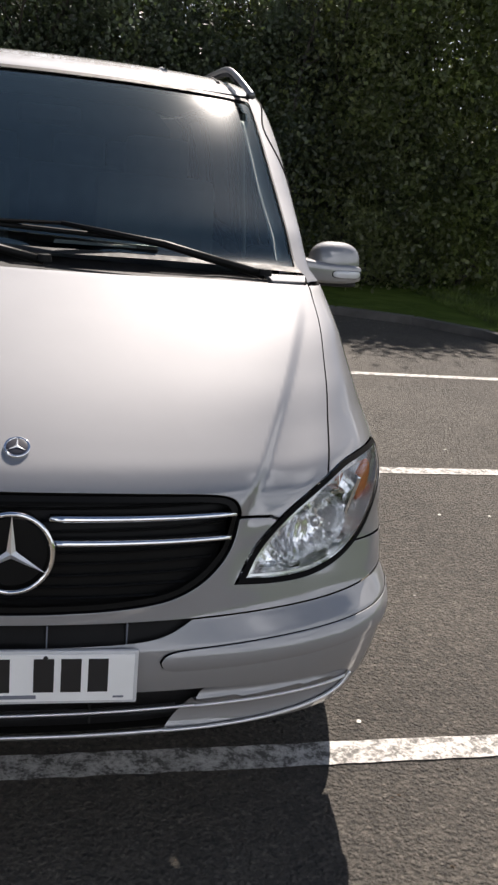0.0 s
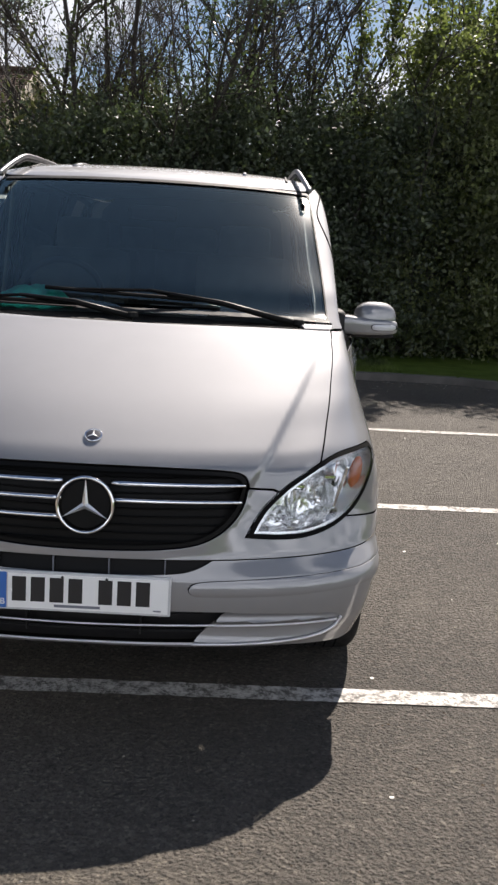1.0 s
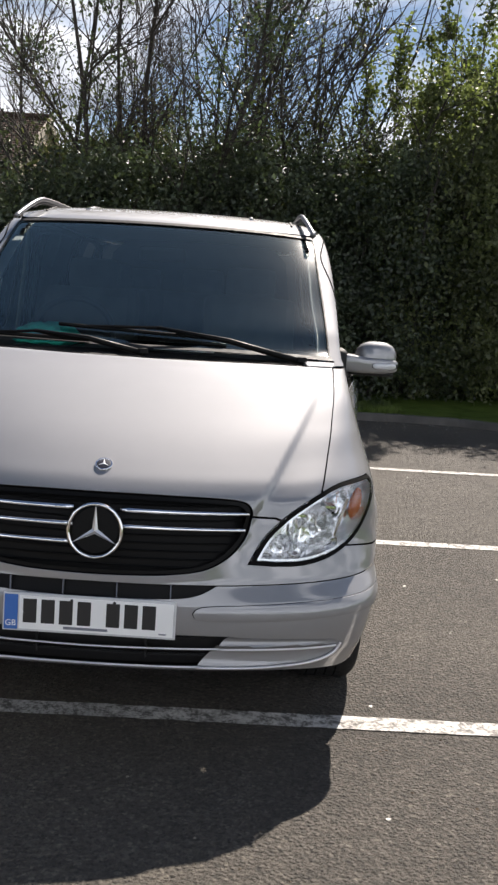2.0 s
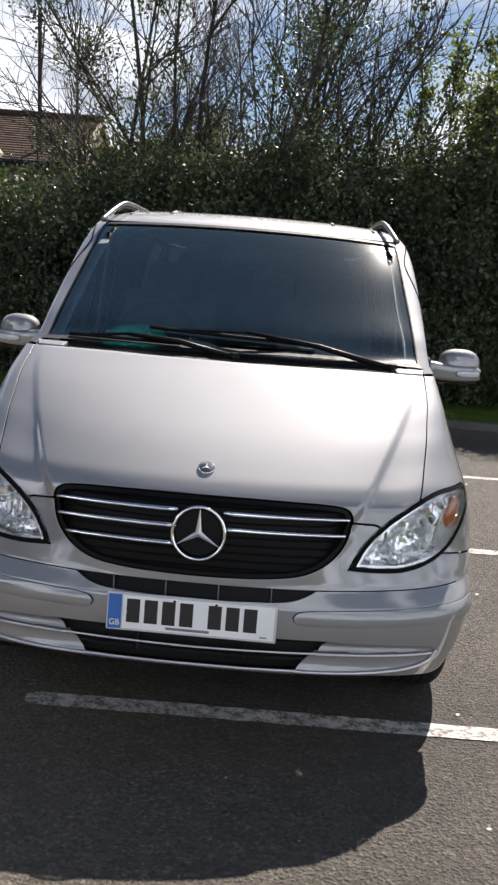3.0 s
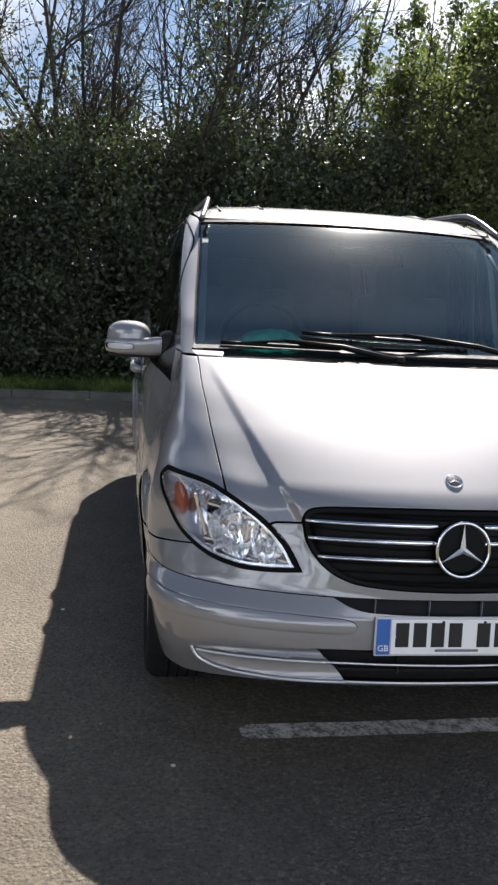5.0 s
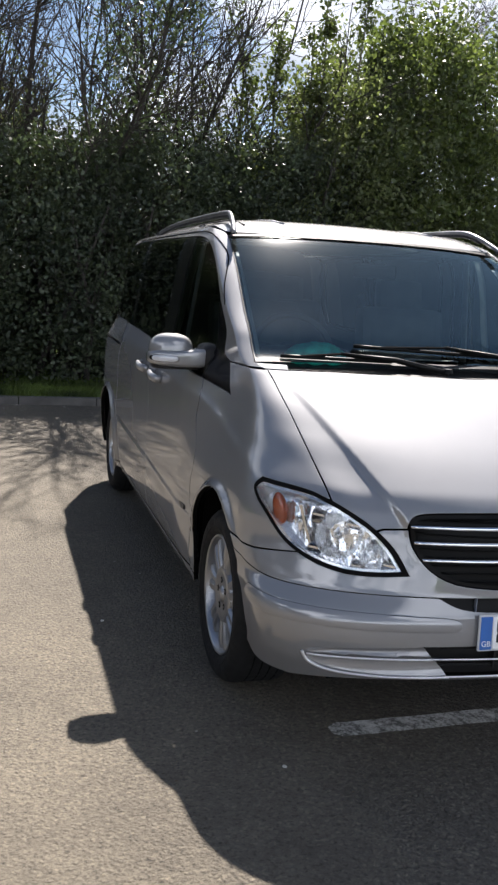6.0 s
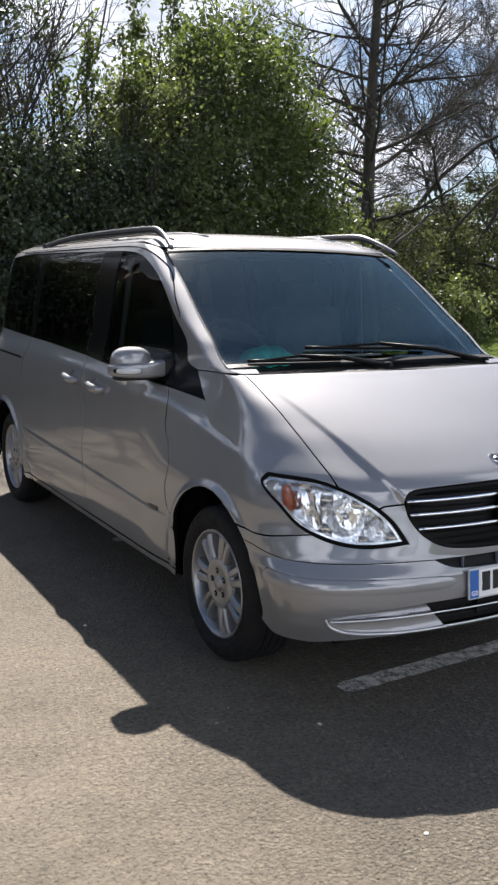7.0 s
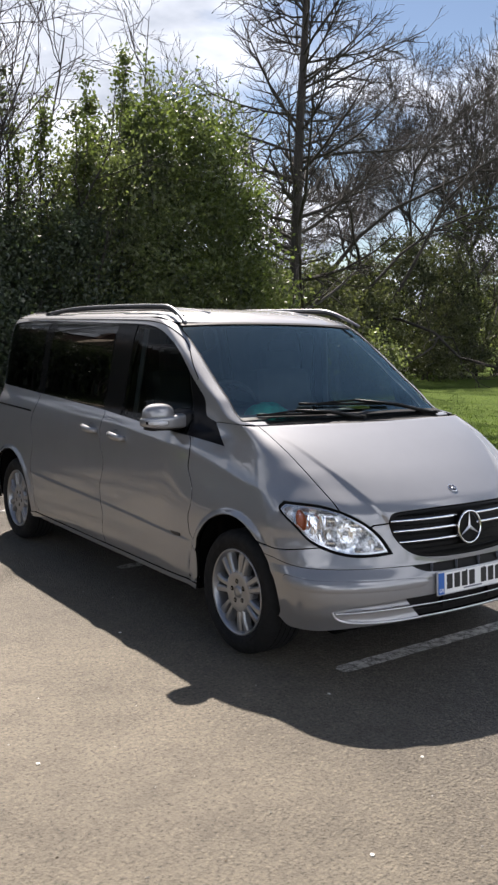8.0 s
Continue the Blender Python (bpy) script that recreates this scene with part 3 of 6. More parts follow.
def inset(outline, gap):
    """The outline drawn in by a narrow gap."""
    pts = []
    for p in outline:
        if not pts or math.dist(p, pts[-1]) > 2e-3:
            pts.append(p)
    if math.dist(pts[0], pts[-1]) < 2e-3:
        pts.pop()
    n = len(pts)
    turn = sum(pts[i][0] * pts[(i + 1) % n][1] - pts[(i + 1) % n][0] * pts[i][1] for i in range(n))
    s = 1 if turn > 0 else -1
    out = []
    for i in range(n):
        (ax, ay), (bx, by), (cx, cy) = pts[i - 1], pts[i], pts[(i + 1) % n]
        u, v = Vector((bx - ax, by - ay)).normalized(), Vector((cx - bx, cy - by)).normalized()
        n1, n2 = Vector((-u.y, u.x)) * s, Vector((-v.y, v.x)) * s
        m = n1 + n2
        m = m / max(m.length_squared, 0.6) * 2 if m.length > 1e-6 else n1
        out.append((bx + m.x * gap, by + m.y * gap))
    return out


def band(outline, width):
    """A closed strip along the inside of an outline, as two loops."""
    return inset(outline, 0.0005), inset(outline, width)


def strip_panel(name, outline, width, material, parent, out, mirror=False):
    a, b = band(outline, width)
    n = len(a)
    s = -1 if mirror else 1
    av, bv = np.array(a) * [s, 1], np.array(b) * [s, 1]
    p = np.concatenate([skin(av[:, 0], av[:, 1]) + facing(skin, av[:, 0], av[:, 1]) * out, skin(bv[:, 0], bv[:, 1]) + facing(skin, bv[:, 0], bv[:, 1]) * out])
    faces = [[i, (i + 1) % n, n + (i + 1) % n, n + i] for i in range(n)]
    return raw(name, p.tolist(), faces, material, parent, smooth=True)


def dense(outline, stp=0.02):
    out = []
    for p, q in zip(outline, outline[1:] + outline[:1]):
        k = max(1, int(math.dist(p, q) / stp))
        out += [(p[0] + (q[0] - p[0]) * i / k, p[1] + (q[1] - p[1]) * i / k) for i in range(k)]
    return out


G = 0.0042
bonnet_half = GRILLE_TOP + [X(0.478, 0.79), X(0.555, 0.784)] + LAMP_TOP[k_in:k_top + 1] + SEAM_UP + smooth_line([X(0.757, 1.219), X(0.5, 1.223), X(0.25, 1.220), X(0.0, 1.219)])
panel("bonnet", inset(whole(bonnet_half), G), PAINT, van, da=0.009, dz=0.006, label="silver bonnet with a fold down either side")
fascia_half = [X(0.0, 0.579)] + SEAM_LOW + arch_front(0, 0.64, 0.662, 2) + [Y(0.44, 0.652), Y(0.36, 0.655)] + LAMP_LOW[k_low:] + LAMP_TOP[:k_in + 1] + [X(0.555, 0.784), X(0.478, 0.79)] + [q for q in GRILLE_SIDE if q[1] < 0.785]
panel("front_fascia", inset(whole(fascia_half), G), PAINT, van, da=0.02, dz=0.009)
SCOOP_TOP, SCOOP_LOW = [(0.45, 0.424), (0.6, 0.415), (0.72, 0.404), (0.765, 0.396), (0.785, 0.380)], [(0.785, 0.380), (0.770, 0.352), (0.735, 0.333), (0.68, 0.322), (0.58, 0.317), (0.46, 0.316), (0.33, 0.319)]
scoop_top, scoop_low = smooth_line([X(*p) for p in SCOOP_TOP]), smooth_line([X(*p) for p in SCOOP_LOW])
joint = [X(0.812, 0.376), X(0.83, 0.264)]
bumper_half = SLOT + SEAM_LOW + arch_front(0, 0.60, 0.33) + smooth_line([Y(0.425, 0.300), Y(0.38, 0.272), Y(0.34, 0.262), joint[1]]) + [joint[0]] + scoop_top[::-1] + [X(0.44, 0.427), X(0.2, 0.431), X(0.0, 0.432)]
panel("front_bumper", whole(bumper_half), PAINT, van, thick=0, da=0.012, dz=0.006)
low_half = [X(0.0, 0.319)] + scoop_low[::-1] + joint + smooth_line([X(0.80, 0.266), X(0.72, 0.284), X(0.6, 0.298), X(0.45, 0.304), X(0.25, 0.307), X(0.0, 0.308)])
panel("bumper_lip", whole(low_half), PAINT, van, thick=0, da=0.012, dz=0.006)


def scoop_skin(a, z):
    """The bumper's side scoops: a cove above an edge, and a deeper hollow below it."""
    p = skin(a, z)
    x = np.abs(p[..., 0])
    crease = np.interp(x, [0.3, 0.44, 0.56, 0.66, 0.74, 0.79], [0.384, 0.383, 0.381, 0.378, 0.374, 0.371])
    top = np.interp(x, *zip(*SCOOP_TOP)) + 0.002
    low = np.interp(x, *zip(*SCOOP_LOW[::-1])) - 0.002
    u = np.where(z > crease, (z - crease) / np.maximum(top - crease, 0.004), (crease - z) / np.maximum(crease - low, 0.004))
    u = np.clip(u, 0, 1)
    cove = np.where(z > crease, 0.003 + 0.015 * np.sin(math.pi * u), 0.024 * (1 - u ** 3))
    return p - facing(skin, a, z) * (0.0015 + cove * np.interp(x, [0.44, 0.7, 0.785], [1.0, 0.8, 0.05]))[..., None]


scoop = [X(0.395, 0.383), X(0.43, 0.425)] + smooth_line([X(x, z + 0.004) for x, z in SCOOP_TOP]) + smooth_line([X(x, z - 0.004) for x, z in SCOOP_LOW])[1:]
for s in (-1, 1):
    a, z = zip(*smooth_line([X(0.395, 0.384), X(0.56, 0.381), X(0.66, 0.378), X(0.74, 0.374), X(0.772, 0.372)]))
    a, z = s * np.array(a), np.array(z)
    part("scoop_crease", tube([Vector(q) for q in skin(a, z) + facing(skin, a, z) * 0.003], 0.0036, 10), SATIN, van, smooth=True)
    # the lip's lit lower edge, put on as a bright satin tube
    a, z = zip(*scoop_low)
    a, z = s * np.array(a), np.array(z)
    part("scoop_lip", tube([Vector(q) for q in skin(a, z) + facing(skin, a, z) * 0.0045], np.interp(np.abs(a), [0.3, 0.75, 0.8], [0.0042, 0.0055, 0.003]).tolist(), 8), SATIN, van, smooth=True)
both("bumper_scoop", scoop, PAINT, van, thick=0, da=0.012, dz=0.004, fn=scoop_skin)
# flaps added behind the bumper ends to close a gap the sun shone through
for s in (-1, 1):
    part("light_baffle", block(0.115, 0.008, 0.24, (s * 0.828, 0.385, 0.422), 0.003), UNDER, van)
# near-black sheet puts the shade under the lip into its colour
panel("lip_shade", whole([X(0.0, 0.30), X(0.56, 0.293), X(0.78, 0.27), X(0.80, 0.24), X(0.0, 0.24)]), UNDER, van, out=-0.06, thick=0, dz=0.03)
panel("bumper_slot", whole([X(0.0, 0.595), X(0.41, 0.592), X(0.36, 0.53), X(0.29, 0.512), X(0.0, 0.512)]), GRILLE_BLACK, van, out=-0.022, thick=0)
panel("air_intake", whole([X(0.0, 0.445), X(0.50, 0.445), X(0.5, 0.30), X(0.30, 0.29), X(0.0, 0.29)]), BLACK, van, out=-0.05, thick=0)


def ring_points(r, n=48):
    return [(r * math.cos(2 * math.pi * k / n), 0, r * math.sin(2 * math.pi * k / n)) for k in range(n)]


def ribbon(points, out, radius, sides=8):
    """A tube over the body surface along ring places."""
    a, z = np.array([p[0] for p in points]), np.array([p[1] for p in points])
    p = skin(a, z) + facing(skin, a, z) * out
    return tube([Vector(q) for q in p], radius, sides)


STRIP = smooth_line([X(0.0, 0.381), X(0.2, 0.383), X(0.33, 0.384), X(0.40, 0.384)])
LIP = smooth_line([X(0.0, 0.319), X(0.12, 0.319), X(0.24, 0.319), X(0.34, 0.319)])
# the same lit lip edge across the intake, again a bright tube
part("intake_lip", ribbon([(-a, z) for a, z in LIP[:0:-1]] + LIP, 0.002, 0.0042), SATIN, van, "thin bright strip", True)
part("intake_strip", ribbon([(-a, z) for a, z in STRIP[:0:-1]] + STRIP, 0.001, 0.0036), SATIN, van, "thin bright strip", True)
eye = skin(*[np.array([v]) for v in X(-0.492, 0.392)])[0]
cover = part("tow_eye_cover", tube(ring_points(0.019, 24), 0.0009, 6, True), GREY_PRINT, van, "round tow eye cover", True)
cover.matrix_basis = pose(float(eye[0]), float(eye[1]) + 0.003, float(eye[2]) + 0.002, -10, 0, -25)
for x in (-0.17, 0.17):
    part("intake_rib", block(0.006, 0.03, 0.07, (x, 0.005, 0.375)), BLACK, van)
# ribs are grey: the light on their edges put into the colour
for x in (-0.255, -0.09, 0.075, 0.24):
    part("slot_rib", block(0.003, 0.014, 0.052, (x, float(base(X(x, 0.55)[0], 0.55)[1]) + 0.010, 0.552)), GREY_PRINT, van)
for z in (0.405, 0.362, 0.342):
    part("intake_bar", ribbon([X(x, z) for x in np.linspace(-0.36, 0.36, 15)], -0.03, 0.005, 6), BLACK, van)
pad = smooth_line([X(0.308, 0.498), X(0.322, 0.513), X(0.36, 0.520), X(0.45, 0.522), X(0.60, 0.524), X(0.75, 0.525), X(0.85, 0.528), X(0.895, 0.536), Y(0.33, 0.543), Y(0.35, 0.52), Y(0.335, 0.497), X(0.897, 0.482), X(0.85, 0.475), X(0.75, 0.475), X(0.6, 0.473), X(0.45, 0.473), X(0.35, 0.475), X(0.318, 0.482), X(0.308, 0.498)])


def pad_skin(a, z):
    """The rubbing pads swell over the bumper's face."""
    swell = np.clip(1 - ((z - 0.4985) / 0.034) ** 2, 0, 1)
    return skin(a, z) + facing(skin, a, z) * (0.008 * swell)[..., None]


both("bumper_pad", inset(pad, 0.003), PAINT, van, out=0.003, thick=0.01, da=0.015, dz=0.004, fn=pad_skin)
for flip_side in (False, True):
    strip_panel("pad_joint", dense(pad), 0.005, UNDER, van, 0.0012, flip_side)

fender = SEAM_UP + [X(0.77, 1.2185), Y(0.945, 1.2165)] + DLO_FRONT[:k_base + 1][::-1] + on_belt(1.012, 1.285) + DOOR_F + [Y(1.17, 0.30)] + arch(0, 0.665, 0.30)[::-1] + [Y(0.44, 0.652), Y(0.36, 0.655)] + LAMP_LOW[:k_low + 1][::-1] + LAMP_TOP[k_top:][::-1]
both("front_wing", inset(fender, G), PAINT, van, da=0.015, dz=0.012)
both("front_door", inset(DOOR_F[::-1] + on_belt(1.30, 2.38) + DOOR_M, G), PAINT, van, da=0.03, dz=0.01)
both("sliding_door", inset(DOOR_M[::-1] + on_belt(2.39, 3.60) + DOOR_R, G), PAINT, van, da=0.03, dz=0.01)
quarter = DOOR_R[::-1] + on_belt(3.61, 4.4) + run_y(4.405, 1.285, 4.435, 1.4, 4) + run_y(4.435, 1.45, 4.435, 1.62, 4) + [Y(4.38, 1.76)] + [Y(4.45, 1.80), Y(4.66, 1.79)] + run_y(4.727, 1.6, 4.727, 0.3, 14) + [Y(4.36, 0.30)] + arch(1, 0.30, 0.30)[::-1]
both("rear_quarter", inset(quarter, G), PAINT, van, da=0.02, dz=0.012)
both("sill", inset([Y(1.16, 0.298), Y(3.63, 0.298), Y(3.60, 0.262), Y(1.18, 0.262)], G), PAINT, van, out=0.004, da=0.1, dz=0.02)
pillar = [X(0.762, 1.221), X(0.78, 1.2205), Y(0.955, 1.2185)] + DLO_FRONT[k_base:] + smooth_line([Y(2.43, 1.764), Y(3.2, 1.777), Y(3.98, 1.783), Y(4.38, 1.76)]) + [Y(4.45, 1.803)] + [Y(y, 1.804) for y in (4.2, 3.6, 3.0, 2.5, 2.2, 2.05)] + smooth_line([Y(2.0, 1.801), X(0.728, 1.785), X(0.706, 1.757), X(0.719, 1.65), X(0.731, 1.544), X(0.751, 1.379), X(0.763, 1.25), X(0.772, 1.234)])
both("roof_pillar", inset(pillar, G * 0.5), PAINT, van, da=0.02, dz=0.015, calm=1.29)
frame_line = smooth_line([Y(1.345, 1.438), Y(1.375, 1.478), Y(1.56, 1.637), Y(1.72, 1.724), Y(1.88, 1.766), Y(2.1, 1.782), Y(2.45, 1.788), Y(3.2, 1.793), Y(4.1, 1.794)])
for s in (-1, 1):
    pts = [(s * a, z) for a, z in frame_line]
    a, z = np.array([q[0] for q in pts]), np.array([q[1] for q in pts])
    part("door_frame_seam", tube([Vector(q) for q in skin(a, z)], 0.0035, 6), UNDER, van)
roof_half = smooth_line([(0.0, 1.664), (0.25, 1.674), (0.45, 1.704), (0.60, 1.742), (0.69, 1.785), (0.718, 1.86), (0.729, 1.96)]) + [(0.731, 2.2), (0.731, 3.2), (0.728, 4.25)] + smooth_line([(0.70, 4.42), (0.6, 4.55), (0.3, 4.64), (0.0, 4.66)])
panel("roof", inset(whole(roof_half), 0.002), PAINT, van, da=0.09, dz=0.12, fn=roof_top, thick=0.02)
part("tailgate", block(0.8, 0.05, 1.35, (0, 4.70, 1.05), 0.02), PAINT, van)

# glass
screen_half = smooth_line([X(0.0, 1.247), X(0.35, 1.249), X(0.6, 1.245), X(0.757, 1.240)]) + smooth_line([X(0.758, 1.25), X(0.746, 1.379), X(0.726, 1.544), X(0.714, 1.65), X(0.702, 1.743)]) + smooth_line([X(0.692, 1.752), X(0.45, 1.764), X(0.25, 1.769), X(0.0, 1.771)])
screen = panel("windscreen", whole(screen_half), SCREEN_GLASS, van, out=-0.004, thick=0, da=0.05, dz=0.03, label="clear laminated windscreen reflecting the sky")


strip_panel("screen_border", dense(whole(screen_half)), 0.022, GLOSS_BLACK, screen, -0.0065)
strip_panel("screen_seal", dense(inset(whole(screen_half), -0.008)), 0.012, BLACK, screen, 0.002)
tip = on_belt(1.012, 1.30) + run_y(1.31, 1.14, 1.435, 1.47) + [p for p in DLO_FRONT[::-1] if p[1] < 1.462]
both("quarter_light", inset(tip, 0.002), GLOSS_BLACK, van, out=-0.004, thick=0.01, da=0.03, dz=0.02)
top_front = [p for p in DLO_FRONT if p[1] > 1.462]
door_pane = on_belt(1.315, 2.16) + run_y(2.16, 1.20, 2.16, 1.755) + [p for p in top_front[::-1] if p[0] < Y(2.16, 1.76)[0]] + run_y(1.44, 1.465, 1.318, 1.142)
both("door_window", inset(door_pane, 0.003), DOOR_GLASS, van, out=-0.007, thick=0, da=0.03, dz=0.02)
both("door_pillar", inset(on_belt(2.16, 2.42) + run_y(2.42, 1.21, 2.42, 1.763) + run_y(2.16, 1.758, 2.16, 1.20), 0.001), GLOSS_BLACK, van, out=-0.005, thick=0.01, da=0.03, dz=0.02)
both("sliding_window", inset(on_belt(2.42, 3.48) + run_y(3.48, 1.245, 3.48, 1.778) + [Y(3.0, 1.774)] + run_y(2.42, 1.763, 2.42, 1.205), 0.002), DARK_GLASS, van, out=-0.004, thick=0.006, da=0.03, dz=0.02)
both("rear_pillar", inset(on_belt(3.48, 3.60) + run_y(3.60, 1.25, 3.60, 1.780) + run_y(3.48, 1.778, 3.48, 1.245), 0.001), GLOSS_BLACK, van, out=-0.006, thick=0.01, da=0.03, dz=0.02)
both("quarter_window", inset(on_belt(3.60, 4.39) + run_y(4.40, 1.285, 4.43, 1.4, 4) + run_y(4.43, 1.45, 4.43, 1.62, 4) + [Y(4.37, 1.755), Y(3.98, 1.782)] + run_y(3.60, 1.780, 3.60, 1.25), 0.002), DARK_GLASS, van, out=-0.004, thick=0.006, da=0.03, dz=0.02)

# seals behind the pane edges, added to stop daylight leaking through the gaps
for outline in (door_pane, on_belt(2.42, 3.48) + run_y(3.48, 1.245, 3.48, 1.778) + [Y(3.0, 1.774)] + run_y(2.42, 1.763, 2.42, 1.205), on_belt(3.60, 4.39) + run_y(4.40, 1.285, 4.43, 1.4, 4) + run_y(4.43, 1.45, 4.43, 1.62, 4) + [Y(4.37, 1.755), Y(3.98, 1.782)] + run_y(3.60, 1.780, 3.60, 1.25), tip):
    for flip_side in (False, True):
        strip_panel("window_seal", dense(inset(outline, -0.012)), 0.028, BLACK, van, -0.014, flip_side)

# scuttle below the screen
panel("scuttle", whole([X(0.0, 1.205), X(0.755, 1.205), X(0.755, 1.217), X(0.745, 1.238), X(0.0, 1.255)]), BLACK, van, out=-0.03, thick=0, dz=0.01)
for s in (-1, 1):
    part("scuttle_end", block(0.13, 0.05, 0.02, (s * 0.72, 0.885, 1.214), 0.006, Euler((0.3, 0, s * 0.2))), PAINT, van)

# grille
grille = panel("grille", whole(GRILLE_TOP + GRILLE_SIDE), GRILLE_BLACK, van, out=-0.035, thick=0, label="black radiator grille with chrome bars")
for z in np.linspace(0.628, 0.826, 9):
    half = float(np.interp(z, [0.606, 0.63, 0.66, 0.70, 0.75, 0.80, 0.83, 0.845], [0.15, 0.33, 0.395, 0.438, 0.465, 0.472, 0.45, 0.30])) - 0.012
    part("grille_slat", ribbon([X(x, z) for x in np.linspace(-half, half, 13)], -0.030, 0.0035, 6), GRILLE_BLACK, grille)
strip_panel("grille_rim", dense(inset(whole(GRILLE_TOP + GRILLE_SIDE), 0.0)), 0.012, GRILLE_BLACK, grille, -0.008)


def grille_bar(s, z0, z1, x1):
    """A chrome bar, flat in section, from the badge to the grille's end."""
    bm = bmesh.new()
    rings = []
    for i in range(14):
        u = i / 13
        x, z = 0.072 + (x1 - 0.072) * u, z0 + (z1 - z0) * u
        a, zz = X(x, z)
        p = base(a, zz)
        c = Vector((s * p[0], p[1] + 0.006, zz))
        h = 0.0085 - 0.002 * u
        rings.append([bm.verts.new(c + Vector(o)) for o in ((0, 0.012, h), (0, 0.002, h * 0.9), (0, -0.003, h * 0.2), (0, -0.002, -h * 0.5), (0, 0.006, -h), (0, 0.016, -h))])
    for r0, r1 in zip(rings, rings[1:]):
        for k in range(6):
            bm.faces.new((r0[k], r0[(k + 1) % 6], r1[(k + 1) % 6], r1[k]))
    bm.faces.new(rings[0]), bm.faces.new(rings[-1])
    bmesh.ops.recalc_face_normals(bm, faces=bm.faces)
    part("grille_bar", bm, CHROME, grille, "chrome bar", True)


for s in (-1, 1):
    for z0, z1, x1 in ((0.800, 0.797, 0.468), (0.752, 0.747, 0.458), (0.697, 0.693, 0.430)):
        if s < 0 or z0 > 0.7:
            # the lowest bar on the van's left has broken off
            grille_bar(s, z0, z1, x1)


def star_mesh(r, depth):
    """Three tapered points, ridged along their middles."""
    bm = bmesh.new()
    c = bm.verts.new((0, -depth, 0))
    for k in range(3):
        a = math.pi / 2 + k * 2 * math.pi / 3
        d, e = Vector((math.cos(a), 0, math.sin(a))), Vector((-math.sin(a), 0, math.cos(a)))
        t = bm.verts.new(d * r + Vector((0, -depth * 0.3, 0)))
        f = Vector((math.cos(a - math.pi / 3), 0, math.sin(a - math.pi / 3))) * r * 0.13
        g = Vector((math.cos(a + math.pi / 3), 0, math.sin(a + math.pi / 3))) * r * 0.13
        v1, v2 = bm.verts.new(f), bm.verts.new(g)
        bm.faces.new((c, v1, t)), bm.faces.new((c, t, v2))
    bmesh.ops.remove_doubles(bm, verts=bm.verts, dist=1e-5)
    bmesh.ops.recalc_face_normals(bm, faces=bm.faces)
    return bm


emblem = part("emblem", tube(ring_points(0.0815), 0.0055, 10, True), CHROME, van, "chrome three-pointed emblem in a ring", True)
emblem.matrix_basis = pose(0, -0.012, 0.738, -6)
part("emblem_star", star_mesh(0.08, 0.007), SATIN, emblem)
back = lathe([(0.0, 0.0), (0.07, 0.0), (0.08, -0.008), (0.08, -0.03)], 48, "Z")
bmesh.ops.rotate(back, cent=(0, 0, 0), matrix=Euler((math.pi / 2, 0, 0)).to_matrix(), verts=back.verts)
bmesh.ops.translate(back, vec=(0, 0.009, 0), verts=back.verts)
part("emblem_back", back, GRILLE_BLACK, emblem)
nb = facing(skin, np.array([0.0]), np.array([0.919]))[0]
badge = part("bonnet_badge", tube(ring_points(0.0245, 32), 0.0032, 8, True), CHROME, van, "small round chrome and dark badge", True)
tilt = math.degrees(math.atan2(nb[2], -nb[1]))
badge.matrix_basis = pose(0, float(skin(0.0, 0.919)[1]) - 0.002, 0.921, -tilt)
disc = lathe([(0.0, 0.003), (0.018, 0.003), (0.0245, 0.001), (0.027, -0.006)], 32, "Z")
bmesh.ops.rotate(disc, cent=(0, 0, 0), matrix=Euler((math.pi / 2, 0, 0)).to_matrix(), verts=disc.verts)
part("badge_disc", disc, plain("badge_blue_black", (0.02, 0.022, 0.035), 0.55, spec=0.2), badge, smooth=True)
sm = star_mesh(0.022, 0.002)
bmesh.ops.translate(sm, vec=(0, -0.0035, 0), verts=sm.verts)
part("badge_star", sm, SATIN, badge)

# number plate, its characters as plain bars
plate = part("number_plate", block(0.528, 0.010, 0.119, (0, 0, 0), 0.004), plain("plate_holder", (0.55, 0.55, 0.55), 0.4), van, "white front number plate with a blue band at one end")
plate.matrix_basis = pose(0, -0.049, 0.4805, -4)
part("plate_face", block(0.470, 0.004, 0.104, (0.021, -0.0055, 0.0), 0.0012), WHITE_PLATE, plate)
part("plate_band", block(0.041, 0.004, 0.108, (-0.2385, -0.0055, 0.0), 0.0012), BLUE_PLATE, plate)
for x in (-0.181, -0.126, -0.071, -0.016, 0.072, 0.127, 0.182):
    part("plate_character", block(0.041, 0.0014, 0.074, (x, -0.0080, 0.006)), INK, plate)
part("plate_print", block(0.135, 0.0012, 0.008, (-0.01, -0.0080, -0.0415)), GREY_PRINT, plate)
part("plate_print", block(0.022, 0.0012, 0.004, (0.225, -0.0080, -0.0430)), GREY_PRINT, plate)
for x in (-0.204, -0.055, 0.075):
    bolt = lathe([(0, 0.003), (0.004, 0.0025), (0.005, 0)], 10, "Z")
    bmesh.ops.rotate(bolt, cent=(0, 0, 0), matrix=Euler((math.pi / 2, 0, 0)).to_matrix(), verts=bolt.verts)
    bmesh.ops.translate(bolt, vec=(x, -0.0075, 0.045 if x > -0.1 else 0.0), verts=bolt.verts)
    part("plate_cap", bolt, WHITE_PLATE if x < -0.1 else INK, plate)


